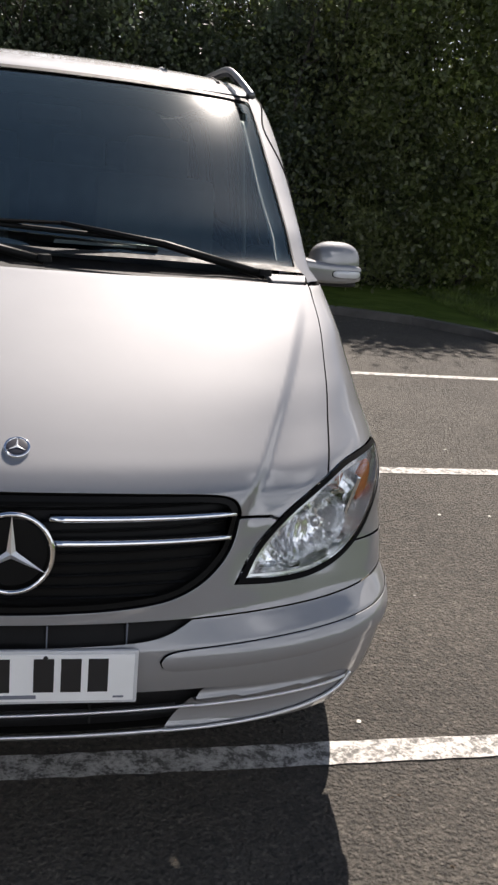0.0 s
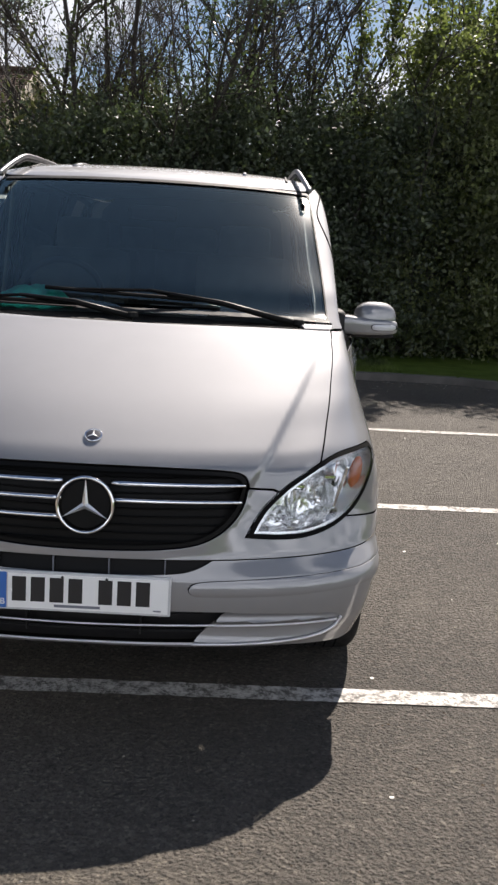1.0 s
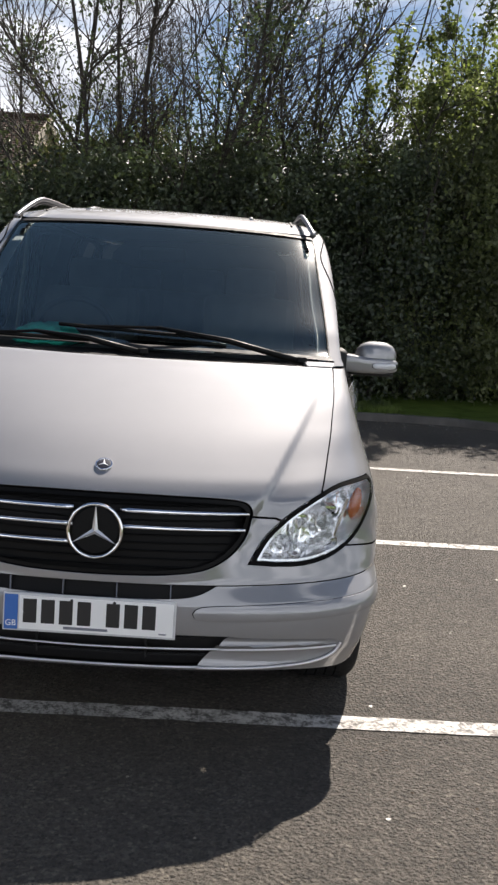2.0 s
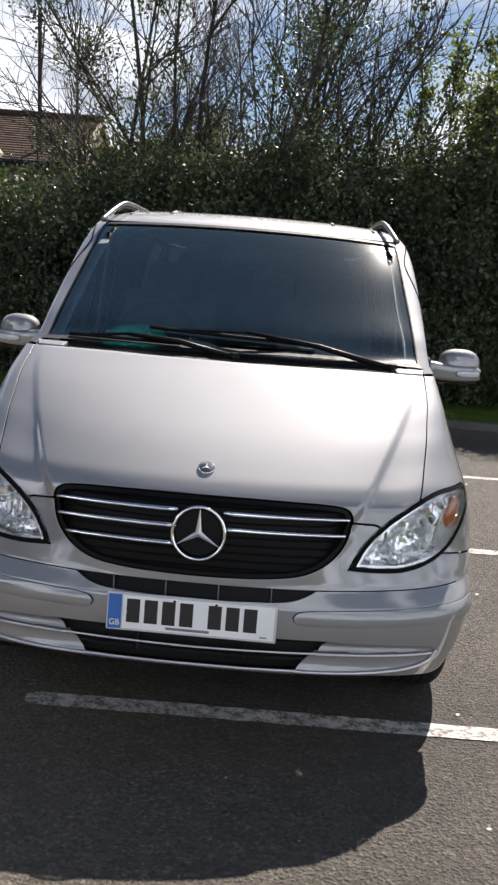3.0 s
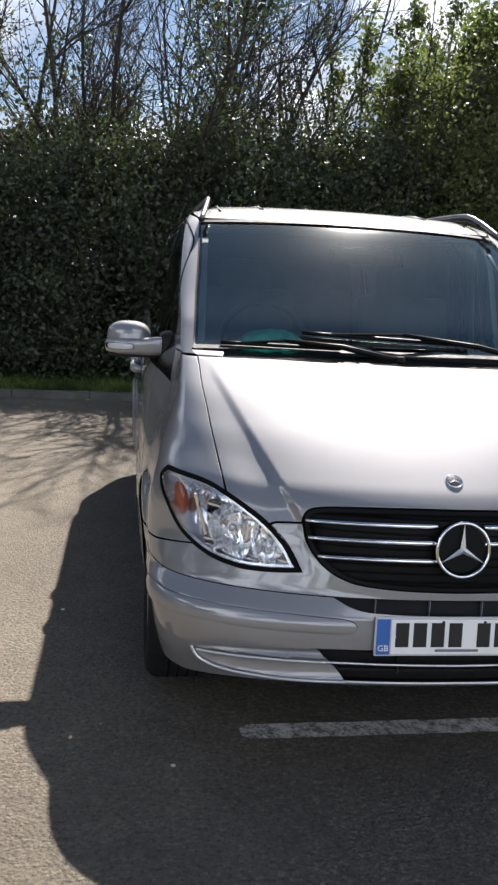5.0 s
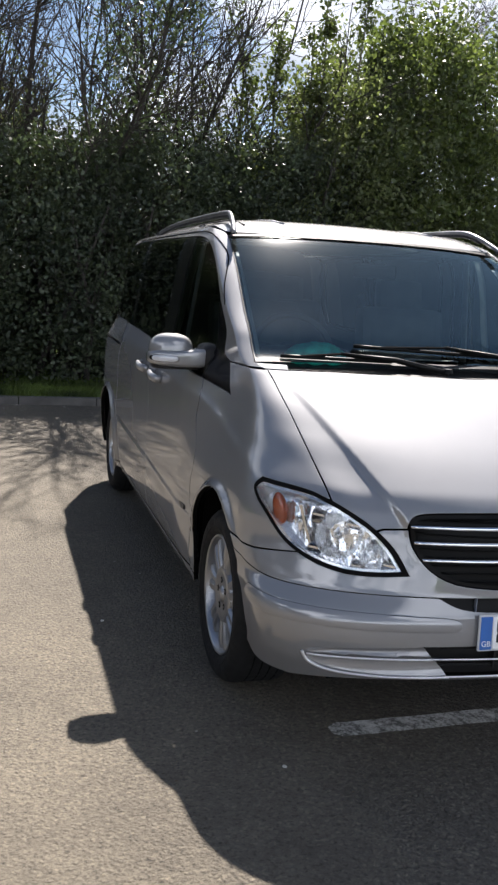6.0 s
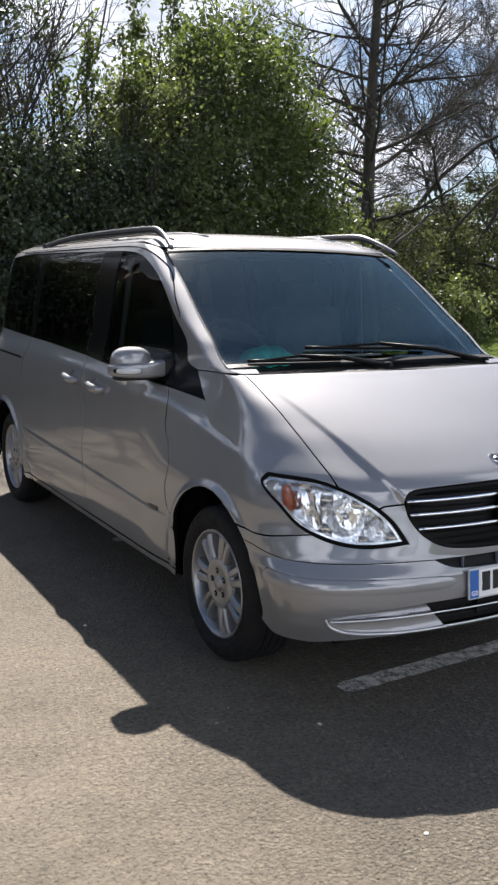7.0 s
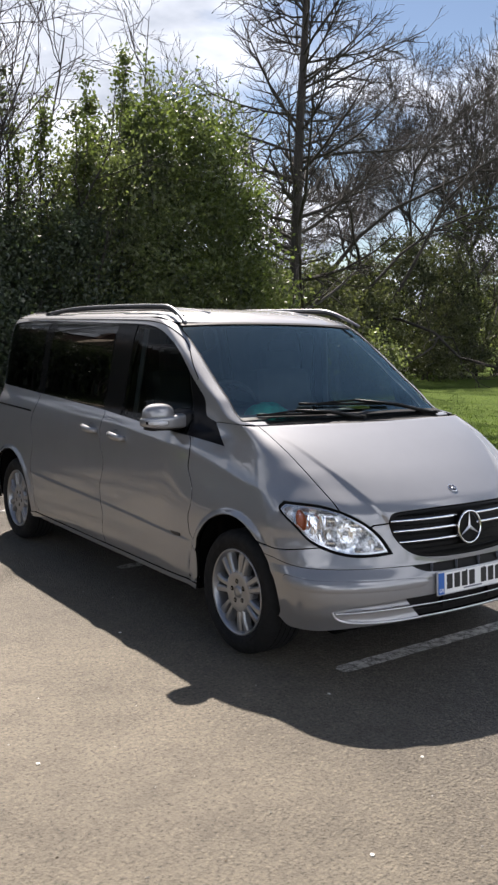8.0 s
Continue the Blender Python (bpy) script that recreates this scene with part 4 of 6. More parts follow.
def lettering(text, size, name, material, parent, m):
    c = bpy.data.curves.new(name, "FONT")
    c.body, c.size, c.extrude, c.align_x, c.align_y = text, size, 0.0006, "CENTER", "CENTER"
    tmp = new(name, c)
    mesh = bpy.data.meshes.new_from_object(tmp)
    bpy.data.objects.remove(tmp)
    mesh.materials.clear()
    ob = finish(name, mesh, material, parent)
    ob.matrix_basis = m
    return ob


lettering("GB", 0.026, "plate_letters", WHITE_PLATE, plate, pose(-0.2385, -0.0082, -0.035, 90))


# headlamps
def headlamp(mirror):
    s = -1 if mirror else 1
    outline = LAMP_TOP + LAMP_LOW[1:-1]
    lamp = panel("headlamp", inset(outline, 0.004), LAMP_GLASS, van, out=0.003, thick=0, da=0.03, dz=0.02, mirror=mirror, label="clear headlamp with chrome reflectors and an amber indicator")
    strip_panel("lamp_seal", dense(inset(outline, -0.001)), 0.0125, SEAL, lamp, 0.0035, mirror)
    strip_panel("lamp_edge", dense(inset(outline, 0.0135)), 0.006, GREY_BOWL, lamp, -0.002, mirror)
    panel("lamp_bowl", inset(outline, 0.008), CHROME_FACET, lamp, out=-0.06, thick=0, da=0.03, dz=0.02, mirror=mirror)
    a, b = inset(dense(outline), 0.010), inset(dense(outline), 0.02)
    n = len(a)
    av, bv = np.array(a) * [s, 1], np.array(b) * [s, 1]
    p = np.concatenate([skin(av[:, 0], av[:, 1]) - facing(skin, av[:, 0], av[:, 1]) * 0.003, skin(bv[:, 0], bv[:, 1]) - facing(skin, bv[:, 0], bv[:, 1]) * 0.06])
    raw("lamp_wall", p.tolist(), [[i, (i + 1) % n, n + (i + 1) % n, n + i] for i in range(n)], GREY_BOWL, lamp)
    # the two round reflectors, each a dish with a bulb in a shield
    for x, z, r, depth in ((0.685, 0.745, 0.078, 0.05), (0.578, 0.690, 0.047, 0.035)):
        q, nn = skin(*[np.array([v]) for v in X(x, z)])[0], facing(skin, *[np.array([v]) for v in X(x, z)])[0]
        c = Vector(q) - Vector(nn) * 0.02
        c.x *= s
        look_to = Vector((s * nn[0] * 0.35, -1, 0.0)).normalized()
        dish = lathe([(r, 0.0), (r * 0.97, -depth * 0.15), (r * 0.85, -depth * 0.5), (r * 0.6, -depth * 0.8), (r * 0.25, -depth)], 28, "Z")
        ob = part("reflector", dish, CHROME_FACET, lamp, smooth=False)
        ob.matrix_basis = Matrix.Translation(c) @ look_to.to_track_quat("Z", "Y").to_matrix().to_4x4()
        bulb = part("bulb_shield", lathe([(0.0, 0.004), (r * 0.16, 0.002), (r * 0.18, -depth * 0.4), (r * 0.12, -depth * 0.95)], 16, "Z"), GREY_BOWL, lamp, smooth=True)
        bulb.matrix_basis = ob.matrix_basis
    for x, z, h in ((0.53, 0.668, 0.03), (0.628, 0.662, 0.02), (0.64, 0.79, 0.02), (0.755, 0.69, 0.05), (0.745, 0.80, 0.04)):
        q, nn = skin(*[np.array([v]) for v in X(x, z)])[0], facing(skin, *[np.array([v]) for v in X(x, z)])[0]
        c = Vector(q) - Vector(nn) * 0.035
        ob = part("reflector_step", block(0.05, 0.04, h, (0, 0, 0), 0.008), CHROME, lamp)
        ob.matrix_basis = Matrix.Translation((s * c.x, c.y, c.z)) @ Euler((0.2, 0.1, s * 0.5)).to_matrix().to_4x4()
    # indicator in the outer corner behind a clear divider
    q, nn = skin(*[np.array([v]) for v in X(0.852, 0.805)])[0], facing(skin, *[np.array([v]) for v in X(0.852, 0.805)])[0]
    c = Vector(q) - Vector(nn) * 0.03
    bm = bmesh.new()
    bmesh.ops.create_uvsphere(bm, u_segments=16, v_segments=10, radius=1.0)
    bmesh.ops.scale(bm, vec=(0.026, 0.015, 0.054), verts=bm.verts)
    ob = part("indicator", bm, AMBER, lamp, "amber indicator", True)
    ob.matrix_basis = Matrix.Translation((s * c.x, c.y, c.z)) @ Euler((0, s * 0.25, s * 0.7)).to_matrix().to_4x4()
    ob = part("lamp_divider", block(0.012, 0.06, 0.15, (0, 0, 0), 0.004), CHROME, lamp)
    q = skin(*[np.array([v]) for v in X(0.762, 0.765)])[0]
    ob.matrix_basis = Matrix.Translation((s * q[0], q[1] + 0.045, q[2])) @ Euler((0, s * 0.3, s * 0.3)).to_matrix().to_4x4()


CHROME_FACET = Mat("faceted_reflector").set(Metallic=0.85, Roughness=0.16, Base_Color=(0.95, 0.96, 0.97, 1))
CHROME_FACET = CHROME_FACET.bump(CHROME_FACET.noise(26, 2, 0.4, stretch=(1.6, 1, 0.6)), 0.45, 0.03).m
GREY_BOWL = plain("lamp_housing", (0.86, 0.87, 0.88), 0.22, metal=0.75)
headlamp(False)
headlamp(True)


# wheels
def spoke_mesh(a, o):
    """A flat-faced, sharp-edged spoke, wider at the rim, turned about the hub by a and off its pair's middle by o."""
    bm, rings = bmesh.new(), []
    for r, off, w, h in ((0.092, 1.25, 0.0165, -0.016), (0.11, 1.1, 0.0165, -0.0125), (0.14, 1.0, 0.0165, -0.0105), (0.175, 0.96, 0.0175, -0.0105), (0.203, 0.96, 0.0205, -0.013), (0.217, 0.98, 0.024, -0.017)):
        b = a + o * off
        d, e = Vector((0, math.cos(b), math.sin(b))), Vector((0, -math.sin(b), math.cos(b)))
        rings.append([bm.verts.new(d * r + e * u * w + Vector((h + x, 0, 0))) for u, x in ((-1.25, -0.04), (-1, -0.009), (-0.55, 0.0), (0.55, 0.0), (1, -0.009), (1.25, -0.04))])
    for r0, r1 in zip(rings, rings[1:]):
        for k in range(5):
            bm.faces.new((r0[k], r0[k + 1], r1[k + 1], r1[k]))
    bmesh.ops.recalc_face_normals(bm, faces=bm.faces)
    return bm


def wheel_parts():
    w = part("wheel", lathe([(0.233, -0.010), (0.2335, -0.002), (0.230, 0.002), (0.224, 0.001), (0.221, -0.005), (0.216, -0.013), (0.211, -0.03), (0.206, -0.06), (0.204, -0.17), (0.225, -0.2)], 56), ALLOY, van, "silver alloy wheel with seven twin spokes", True)
    R = 0.335
    part("tyre", lathe([(0.230, -0.012), (0.238, 0.000), (0.252, 0.009), (0.285, 0.014), (0.302, 0.011), (0.315, 0.002), (0.329, -0.014), (R, -0.035), (R, -0.19), (0.329, -0.21), (0.30, -0.226), (0.226, -0.21)], 64), RUBBER, w, "worn black tyre", True)
    part("tyre_bead", lathe([(0.262, 0.0112), (0.264, 0.0135), (0.267, 0.0138), (0.269, 0.0125)], 64), RUBBER, w, smooth=True)
    for k in range(1, 5):
        part("tread_groove", lathe([(R + 0.0005, -0.03 - 0.035 * k), (R + 0.0005, -0.036 - 0.035 * k)], 48), UNDER, w)
    part("hub", lathe([(0.0, -0.012), (0.034, -0.012), (0.037, -0.0145), (0.085, -0.0105), (0.102, -0.0115), (0.112, -0.017), (0.117, -0.03), (0.118, -0.06)], 42), ALLOY, w)
    part("hub_cap", lathe([(0.0, -0.003), (0.02, -0.004), (0.029, -0.007), (0.032, -0.013)], 28), ALLOY, w, smooth=True)
    for k in range(5):
        a = 2 * math.pi * k / 5 + 0.3
        # flat near-black rings on the hub face stand for the shade in bolt recesses
        dark_ring = lathe([(0.0065, -0.0115), (0.0125, -0.0115), (0.0135, -0.0125)], 16)
        bolt = lathe([(0.0, -0.009), (0.006, -0.0095), (0.007, -0.0125)], 6)
        for bm in (dark_ring, bolt):
            bmesh.ops.translate(bm, vec=(0.0, 0.056 * math.cos(a), 0.056 * math.sin(a)), verts=bm.verts)
        part("bolt_shade", dark_ring, UNDER, w)
        part("wheel_bolt", bolt, STEEL, w)
    for k in range(7):
        for o in (-0.155, 0.155):
            part("spoke", spoke_mesh(2 * math.pi * k / 7 + 0.22, o), ALLOY, w)
    part("brake_disc", lathe([(0.07, -0.075), (0.145, -0.075), (0.145, -0.1), (0.07, -0.1)], 36), STEEL, w)
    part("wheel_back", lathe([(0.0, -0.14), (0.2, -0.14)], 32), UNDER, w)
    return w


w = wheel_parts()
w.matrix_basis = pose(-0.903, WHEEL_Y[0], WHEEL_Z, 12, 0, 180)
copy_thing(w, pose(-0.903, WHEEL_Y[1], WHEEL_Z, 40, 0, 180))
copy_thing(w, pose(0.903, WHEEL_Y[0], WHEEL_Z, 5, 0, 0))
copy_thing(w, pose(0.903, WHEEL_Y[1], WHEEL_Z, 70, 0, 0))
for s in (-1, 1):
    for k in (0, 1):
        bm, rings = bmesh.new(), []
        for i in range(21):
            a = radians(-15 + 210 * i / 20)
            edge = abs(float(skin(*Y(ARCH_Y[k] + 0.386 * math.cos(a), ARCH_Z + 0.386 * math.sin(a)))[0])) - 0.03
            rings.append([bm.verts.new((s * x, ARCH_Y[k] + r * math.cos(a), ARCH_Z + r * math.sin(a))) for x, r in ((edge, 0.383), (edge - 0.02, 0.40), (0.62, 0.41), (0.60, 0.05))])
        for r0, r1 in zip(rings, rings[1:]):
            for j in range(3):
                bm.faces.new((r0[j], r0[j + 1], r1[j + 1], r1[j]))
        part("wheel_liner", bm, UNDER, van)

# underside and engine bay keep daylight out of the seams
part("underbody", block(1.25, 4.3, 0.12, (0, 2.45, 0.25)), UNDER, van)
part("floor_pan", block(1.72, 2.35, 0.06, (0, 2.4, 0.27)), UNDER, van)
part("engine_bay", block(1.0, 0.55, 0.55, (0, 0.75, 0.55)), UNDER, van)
# unseen block added to keep sun from passing through onto the ground
part("scuttle_block", block(1.36, 0.30, 0.22, (0, 0.90, 1.03)), UNDER, van)
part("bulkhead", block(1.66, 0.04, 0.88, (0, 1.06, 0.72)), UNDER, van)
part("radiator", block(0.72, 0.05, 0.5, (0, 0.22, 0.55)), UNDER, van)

# door handles, side strips, filler
for s in (-1, 1):
    for y, z, f in ((2.09, 1.043, 1), (2.50, 1.054, -1)):
        a, zz = Y(y, z)
        p = skin(s * a, zz)
        cup = part("handle_cup", lathe([(0.0, -0.016), (0.03, -0.014), (0.05, 0.0005), (0.055, 0.003), (0.058, 0.001)], 28), PAINT, van, smooth=True)
        cup.matrix_basis = pose(float(p[0]) - s * 0.001, y + f * 0.02, z - 0.008, 0, 0, 0 if s > 0 else 180)
        h = part("door_handle", tube([(0, -0.085, 0.004), (0.022, -0.07, 0.006), (0.032, -0.02, 0.004), (0.032, 0.04, 0.0), (0.022, 0.08, -0.003), (0.0, 0.092, -0.004)], [0.010, 0.013, 0.014, 0.014, 0.013, 0.010], 10), PAINT, van, "body-coloured grab handle", True)
        h.matrix_basis = pose(float(p[0]) - s * 0.002, y, z, 0, 0, 0 if s > 0 else 180) @ Matrix.Diagonal((1.3, 1.12, 1.6, 1))
    a, zz = Y(1.30, 0.548)
    p = skin(s * a, zz)
    part("side_badge", block(0.006, 0.11, 0.018, (float(p[0]) + s * 0.004, 1.36, 0.552), 0.002), INK, van)
    a, z = np.array([s * Y(y, 1.1)[0] for y in np.linspace(3.60, 4.42, 16)]), np.linspace(1.092, 1.108, 16)
    part("door_rail", tube([Vector(q) for q in skin(a, z)], 0.0075, 6), UNDER, van, "sliding door rail groove")


# mirrors
def lump(size, power, cut=0.0, steps=(28, 18)):
    """A rounded, boxy lump; cut: how much flatter its back is."""
    bm = bmesh.new()
    bmesh.ops.create_uvsphere(bm, u_segments=steps[0], v_segments=steps[1], radius=1.0)
    for v in bm.verts:
        v.co = Vector([math.copysign(abs(t) ** power, t) * k for t, k in zip(v.co, size)])
        if v.co.y > 0:
            v.co.y *= 1 - cut
    return bm


def door_mirror(s):
    """A long slab of a housing with a domed cap over its outer part, a signal strip and a black foot."""
    slab = lump((0.13, 0.068, 0.033), 0.4, 0.4, (44, 26))
    for v in slab.verts:
        # the outer end narrows and sweeps back
        u = max(0, v.co.x) / 0.13
        v.co.y += 0.030 * u * u
        v.co.z = v.co.z * (1 - 0.16 * u * u) - 0.010 + 0.014 * max(0, -v.co.x / 0.13) * (v.co.z > 0)
        v.co.x -= 0.015
    mirror = part("door_mirror", slab, PAINT, van, "silver door mirror housing with a turn signal", True)
    mirror.matrix_basis = pose(s * 0.985, 1.43, 1.206, 0, 0, 0) @ Matrix.Diagonal((1.1, 1.0, 1.12, 1))
    cap = lump((0.087, 0.064, 0.072), 0.76, 0.4, (40, 24))
    for v in cap.verts:
        v.co += Vector((0.022, 0.010 + 0.02 * max(0, v.co.x) / 0.09, 0.013))
        v.co.z = max(v.co.z, -0.012)
    shapes = [part("mirror_cap", cap, PAINT, mirror, smooth=True)]
    foot = lump((0.085, 0.10, 0.082), 0.4)
    for v in foot.verts:
        v.co += Vector((-0.178, 0.02, -0.030))
    shapes.append(part("mirror_foot", foot, BLACK, mirror, smooth=True))
    skirt = lump((0.112, 0.050, 0.010), 0.5)
    for v in skirt.verts:
        v.co += Vector((-0.012, 0.014, -0.044))
    shapes.append(part("mirror_skirt", skirt, BLACK, mirror, smooth=True))
    for name, k, deep, mat, lab in (("signal_joint", 1.12, 0.0, UNDER, ""), ("turn_signal", 1.0, 0.0035, LAMP_GREY, "clear turn signal strip")):
        strip = lump((0.052 * k, 0.014, 0.0125 * k), 0.6, 0.0, (28, 14))
        for v in strip.verts:
            x = v.co.x + 0.054
            v.co = Vector((x, v.co.y - 0.0575 - deep + 0.030 * (max(0, x + 0.015) / 0.13) ** 2 + 0.9 * max(0, x - 0.078) ** 1.2, v.co.z - 0.010))
        shapes.append(part(name, strip, mat, mirror, lab, True))
    shapes.append(part("mirror_glass", block(0.13, 0.004, 0.072, (0.018, 0.052, 0.014), 0.001), MIRROR_SILVER, mirror))
    if s < 0:
        for ob in [mirror] + shapes:
            for v in ob.data.vertices:
                v.co.x *= -1
            ob.data.flip_normals()


LAMP_GREY = plain("signal_lens", (0.55, 0.56, 0.58), 0.12, coat=0.8)
MIRROR_SILVER = plain("mirror_silver", (0.9, 0.9, 0.9), 0.03, metal=1.0)
door_mirror(-1)
door_mirror(1)


# roof rails
def roof_rail(s):
    pts = [(s * x, y, z) for x, y, z in ((0.700, 1.66, 1.765), (0.684, 1.74, 1.802), (0.668, 1.83, 1.838), (0.655, 1.93, 1.867), (0.648, 2.05, 1.878), (0.644, 2.4, 1.884), (0.643, 2.9, 1.886), (0.644, 3.3, 1.881), (0.648, 3.6, 1.868), (0.652, 3.8, 1.852), (0.654, 3.93, 1.838))]
    bm = tube(smooth_line(pts, 4), 0.0115, 12)
    rail = part("roof_rail", bm, RAIL_SILVER, van, "aluminium roof rail on black feet", True)
    # a black tube draws the dark gap under the rail
    under = [(x, y, z - 0.017) for x, y, z in pts[2:-1]]
    part("rail_underside", tube(smooth_line(under, 4), 0.008, 8), BLACK, rail, smooth=True)
    part("rail_foot", block(0.022, 0.034, 0.014, (s * 0.694, 1.685, 1.768), 0.004, Euler((0.42, 0, 0))), BLACK, rail)
    for y, ln in ((3.88, 0.06),):
        part("rail_foot", block(0.026, ln, 0.02, (s * 0.655, y, float(roof_top(0.655, y)[2]) + 0.006), 0.006), BLACK, rail)


RAIL_SILVER = plain("rail_aluminium", (0.19, 0.19, 0.2), 0.36, metal=0.85)
roof_rail(-1)
roof_rail(1)
for s in (-1, 1):
    part("roof_ridge", tube([(s * 0.40, y, float(roof_top(0.40, y)[2]) - 0.003) for y in np.linspace(1.86, 4.3, 14)], 0.011, 8), PAINT, van, smooth=True)
    part("roof_groove", tube([(s * 0.60, y, float(roof_top(0.60, y)[2]) + 0.001) for y in np.linspace(1.85, 4.3, 12)], 0.006, 6), BLACK, van)


# wipers
def wiper(root, elbow, end0, end1):
    def up(x, z, o):
        a, zz = X(x, z)
        return Vector(skin(a, zz)) + Vector(facing(skin, np.array([a]), np.array([zz]))[0]) * o
    p = [Vector(root), up(*elbow, 0.035)]
    arm = part("wiper", tube([p[0], p[0].lerp(p[1], 0.5) + Vector((0, -0.01, 0.015)), p[1]], [0.013, 0.011, 0.007], 8), GRILLE_BLACK, van, "black wiper arm resting on the screen", True)
    bl = [up(end0[0] + (end1[0] - end0[0]) * k / 8, end0[1] + (end1[1] - end0[1]) * k / 8, 0.012) for k in range(9)]
    part("wiper_blade", tube(bl, 0.008, 6), GRILLE_BLACK, arm, smooth=True)
    part("wiper_bridge", tube([bl[1], up(*elbow, 0.034), bl[7]], 0.006, 6), GRILLE_BLACK, arm)
    part("wiper_pivot", lathe([(0.0, 0.02), (0.018, 0.018), (0.022, 0.0)], 16, "Z"), GRILLE_BLACK, arm).matrix_basis = Matrix.Translation(p[0])


wiper((0.64, 0.86, 1.228), (0.06, 1.295), (0.34, 1.280), (-0.34, 1.300))
wiper((0.02, 0.84, 1.224), (-0.42, 1.248), (-0.20, 1.246), (-0.66, 1.249))


# cabin
part("dashboard", block(1.50, 0.55, 0.16, (0, 1.20, 1.135), 0.05), DASH, van)
part("instrument_hood", block(0.40, 0.16, 0.09, (-0.40, 1.40, 1.225), 0.035), DASH, van)
wheel_rim = part("steering_wheel", tube([(0.19 * math.cos(a), 0.19 * math.sin(a), 0) for a in np.linspace(0, 2 * math.pi, 33)[:-1]], 0.016, 8, True), DASH, van, "dark steering wheel", True)
wheel_rim.matrix_basis = pose(-0.40, 1.56, 1.235, 62)
part("steering_boss", block(0.13, 0.10, 0.05, (0, 0, -0.02), 0.02), DASH, wheel_rim)
for a in (0.2, math.pi - 0.2, -math.pi / 2):
    part("steering_spoke", tube([(0, 0, -0.015), (0.185 * math.cos(a), 0.185 * math.sin(a), 0)], 0.014, 6), DASH, wheel_rim)


def cab_seat(x, y):
    seat = part("seat", block(0.50, 0.50, 0.16, (x, y, 0.78), 0.05), SEAT, van, "grey cloth seat")
    part("backrest", block(0.50, 0.14, 0.66, (x, y + 0.30, 1.13), 0.055, Euler((-0.18, 0, 0))), SEAT, seat)
    part("headrest", block(0.27, 0.10, 0.18, (x, y + 0.38, 1.52), 0.045, Euler((-0.1, 0, 0))), SEAT, seat)
    part("seat_box", block(0.42, 0.44, 0.42, (x, y, 0.50), 0.02), UNDER, seat)


for x, y in ((-0.42, 1.85), (0.42, 1.85), (-0.5, 2.95), (0.1, 2.95), (-0.4, 3.9), (0.4, 3.9)):
    cab_seat(x, y)
part("cabin_floor", block(1.70, 3.4, 0.04, (0, 2.8, 0.32)), DASH, van)
trim = [(-0.80, 0.33), (0.80, 0.33), (0.79, 1.05), (0.74, 1.25), (0.67, 1.72), (0.55, 1.84), (-0.55, 1.84), (-0.67, 1.72), (-0.74, 1.25), (-0.79, 1.05)]
raw("rear_trim", [(x, 4.44, z) for x, z in trim] + [(x * 0.97, 4.47, z) for x, z in trim], [list(range(10)), list(range(10, 20))[::-1]] + [[i, (i + 1) % 10, 10 + (i + 1) % 10, 10 + i] for i in range(10)], DASH, van)
lining = [Y(1.25, 0.80)] + [Y(y, 1.10 + 0.03 * (y - 1.1)) for y in np.linspace(1.25, 4.4, 12)] + [Y(4.4, 0.80)]
both("side_lining", lining, DASH, van, out=-0.07, thick=0, da=0.1, dz=0.1)
panel("headlining", whole([(0.0, 1.72), (0.5, 1.78), (0.66, 1.9), (0.70, 3.0), (0.68, 4.3), (0.0, 4.5)]), TRIM_GREY, van, out=-0.045, thick=0, da=0.15, dz=0.3, fn=roof_top)
both("pillar_lining", [Y(2.20, 1.2), Y(2.34, 1.2), Y(2.34, 1.75), Y(2.20, 1.75)], TRIM_GREY, van, out=-0.06, thick=0.02, da=0.05, dz=0.1)
both("front_pillar_lining", [X(0.728, 1.26), Y(1.12, 1.26), Y(1.62, 1.60), Y(1.80, 1.70), X(0.675, 1.72), X(0.695, 1.544), X(0.714, 1.379)], TRIM_GREY, van, out=-0.045, thick=0.01, da=0.05, dz=0.06)
for s in (-1, 1):
    part("seat_belt", block(0.012, 0.05, 0.62, (s * 0.775, 2.10, 1.42), 0.004, Euler((0.08, s * -0.12, 0))), TRIM_GREY, van)
part("rear_view_mirror", block(0.22, 0.03, 0.07, (0, 1.62, 1.63), 0.02), BLACK, van)
bm = lump((0.15, 0.10, 0.085), 0.9, 0.0, (36, 20))
for v in bm.verts:
    v.co.z = max(v.co.z, 0.0) + 0.006 * math.sin(v.co.x * 70 + 2 * math.sin(v.co.y * 50))
    v.co.x += 0.006 * math.sin(v.co.z * 90 + v.co.y * 30)
cloth = tagged(part("cleaning_cloth", bm, TEAL, None, smooth=True), "crumpled teal cloth lying on the dashboard", "cloth")
cloth.matrix_basis = PARKED @ pose(-0.425, 1.19, 1.218, 0, 0, 8)

paper = tagged(part("paper_sheet", block(0.26, 0.12, 0.003, (0, 0, 0), 0.0008), WHITE_PLATE), "white paper sheet lying on the dashboard under the windscreen", "paper")
paper.matrix_basis = PARKED @ pose(0.16, 1.22, 1.232, 12, 0, -6)


# ---- ground ----
KERB_Y, KERB_X, CORNER = 8.35, 4.75, 2.2


def flat(name, pts, z, material, label, category=""):
    bm = bmesh.new()
    bm.faces.new([bm.verts.new((x, y, z)) for x, y in pts])
    bmesh.ops.recalc_face_normals(bm, faces=bm.faces)
    if bm.faces[:][0].normal.z < 0:
        bmesh.ops.reverse_faces(bm, faces=bm.faces)
    return tagged(part(name, bm, material), label, category or name, kind="structure")


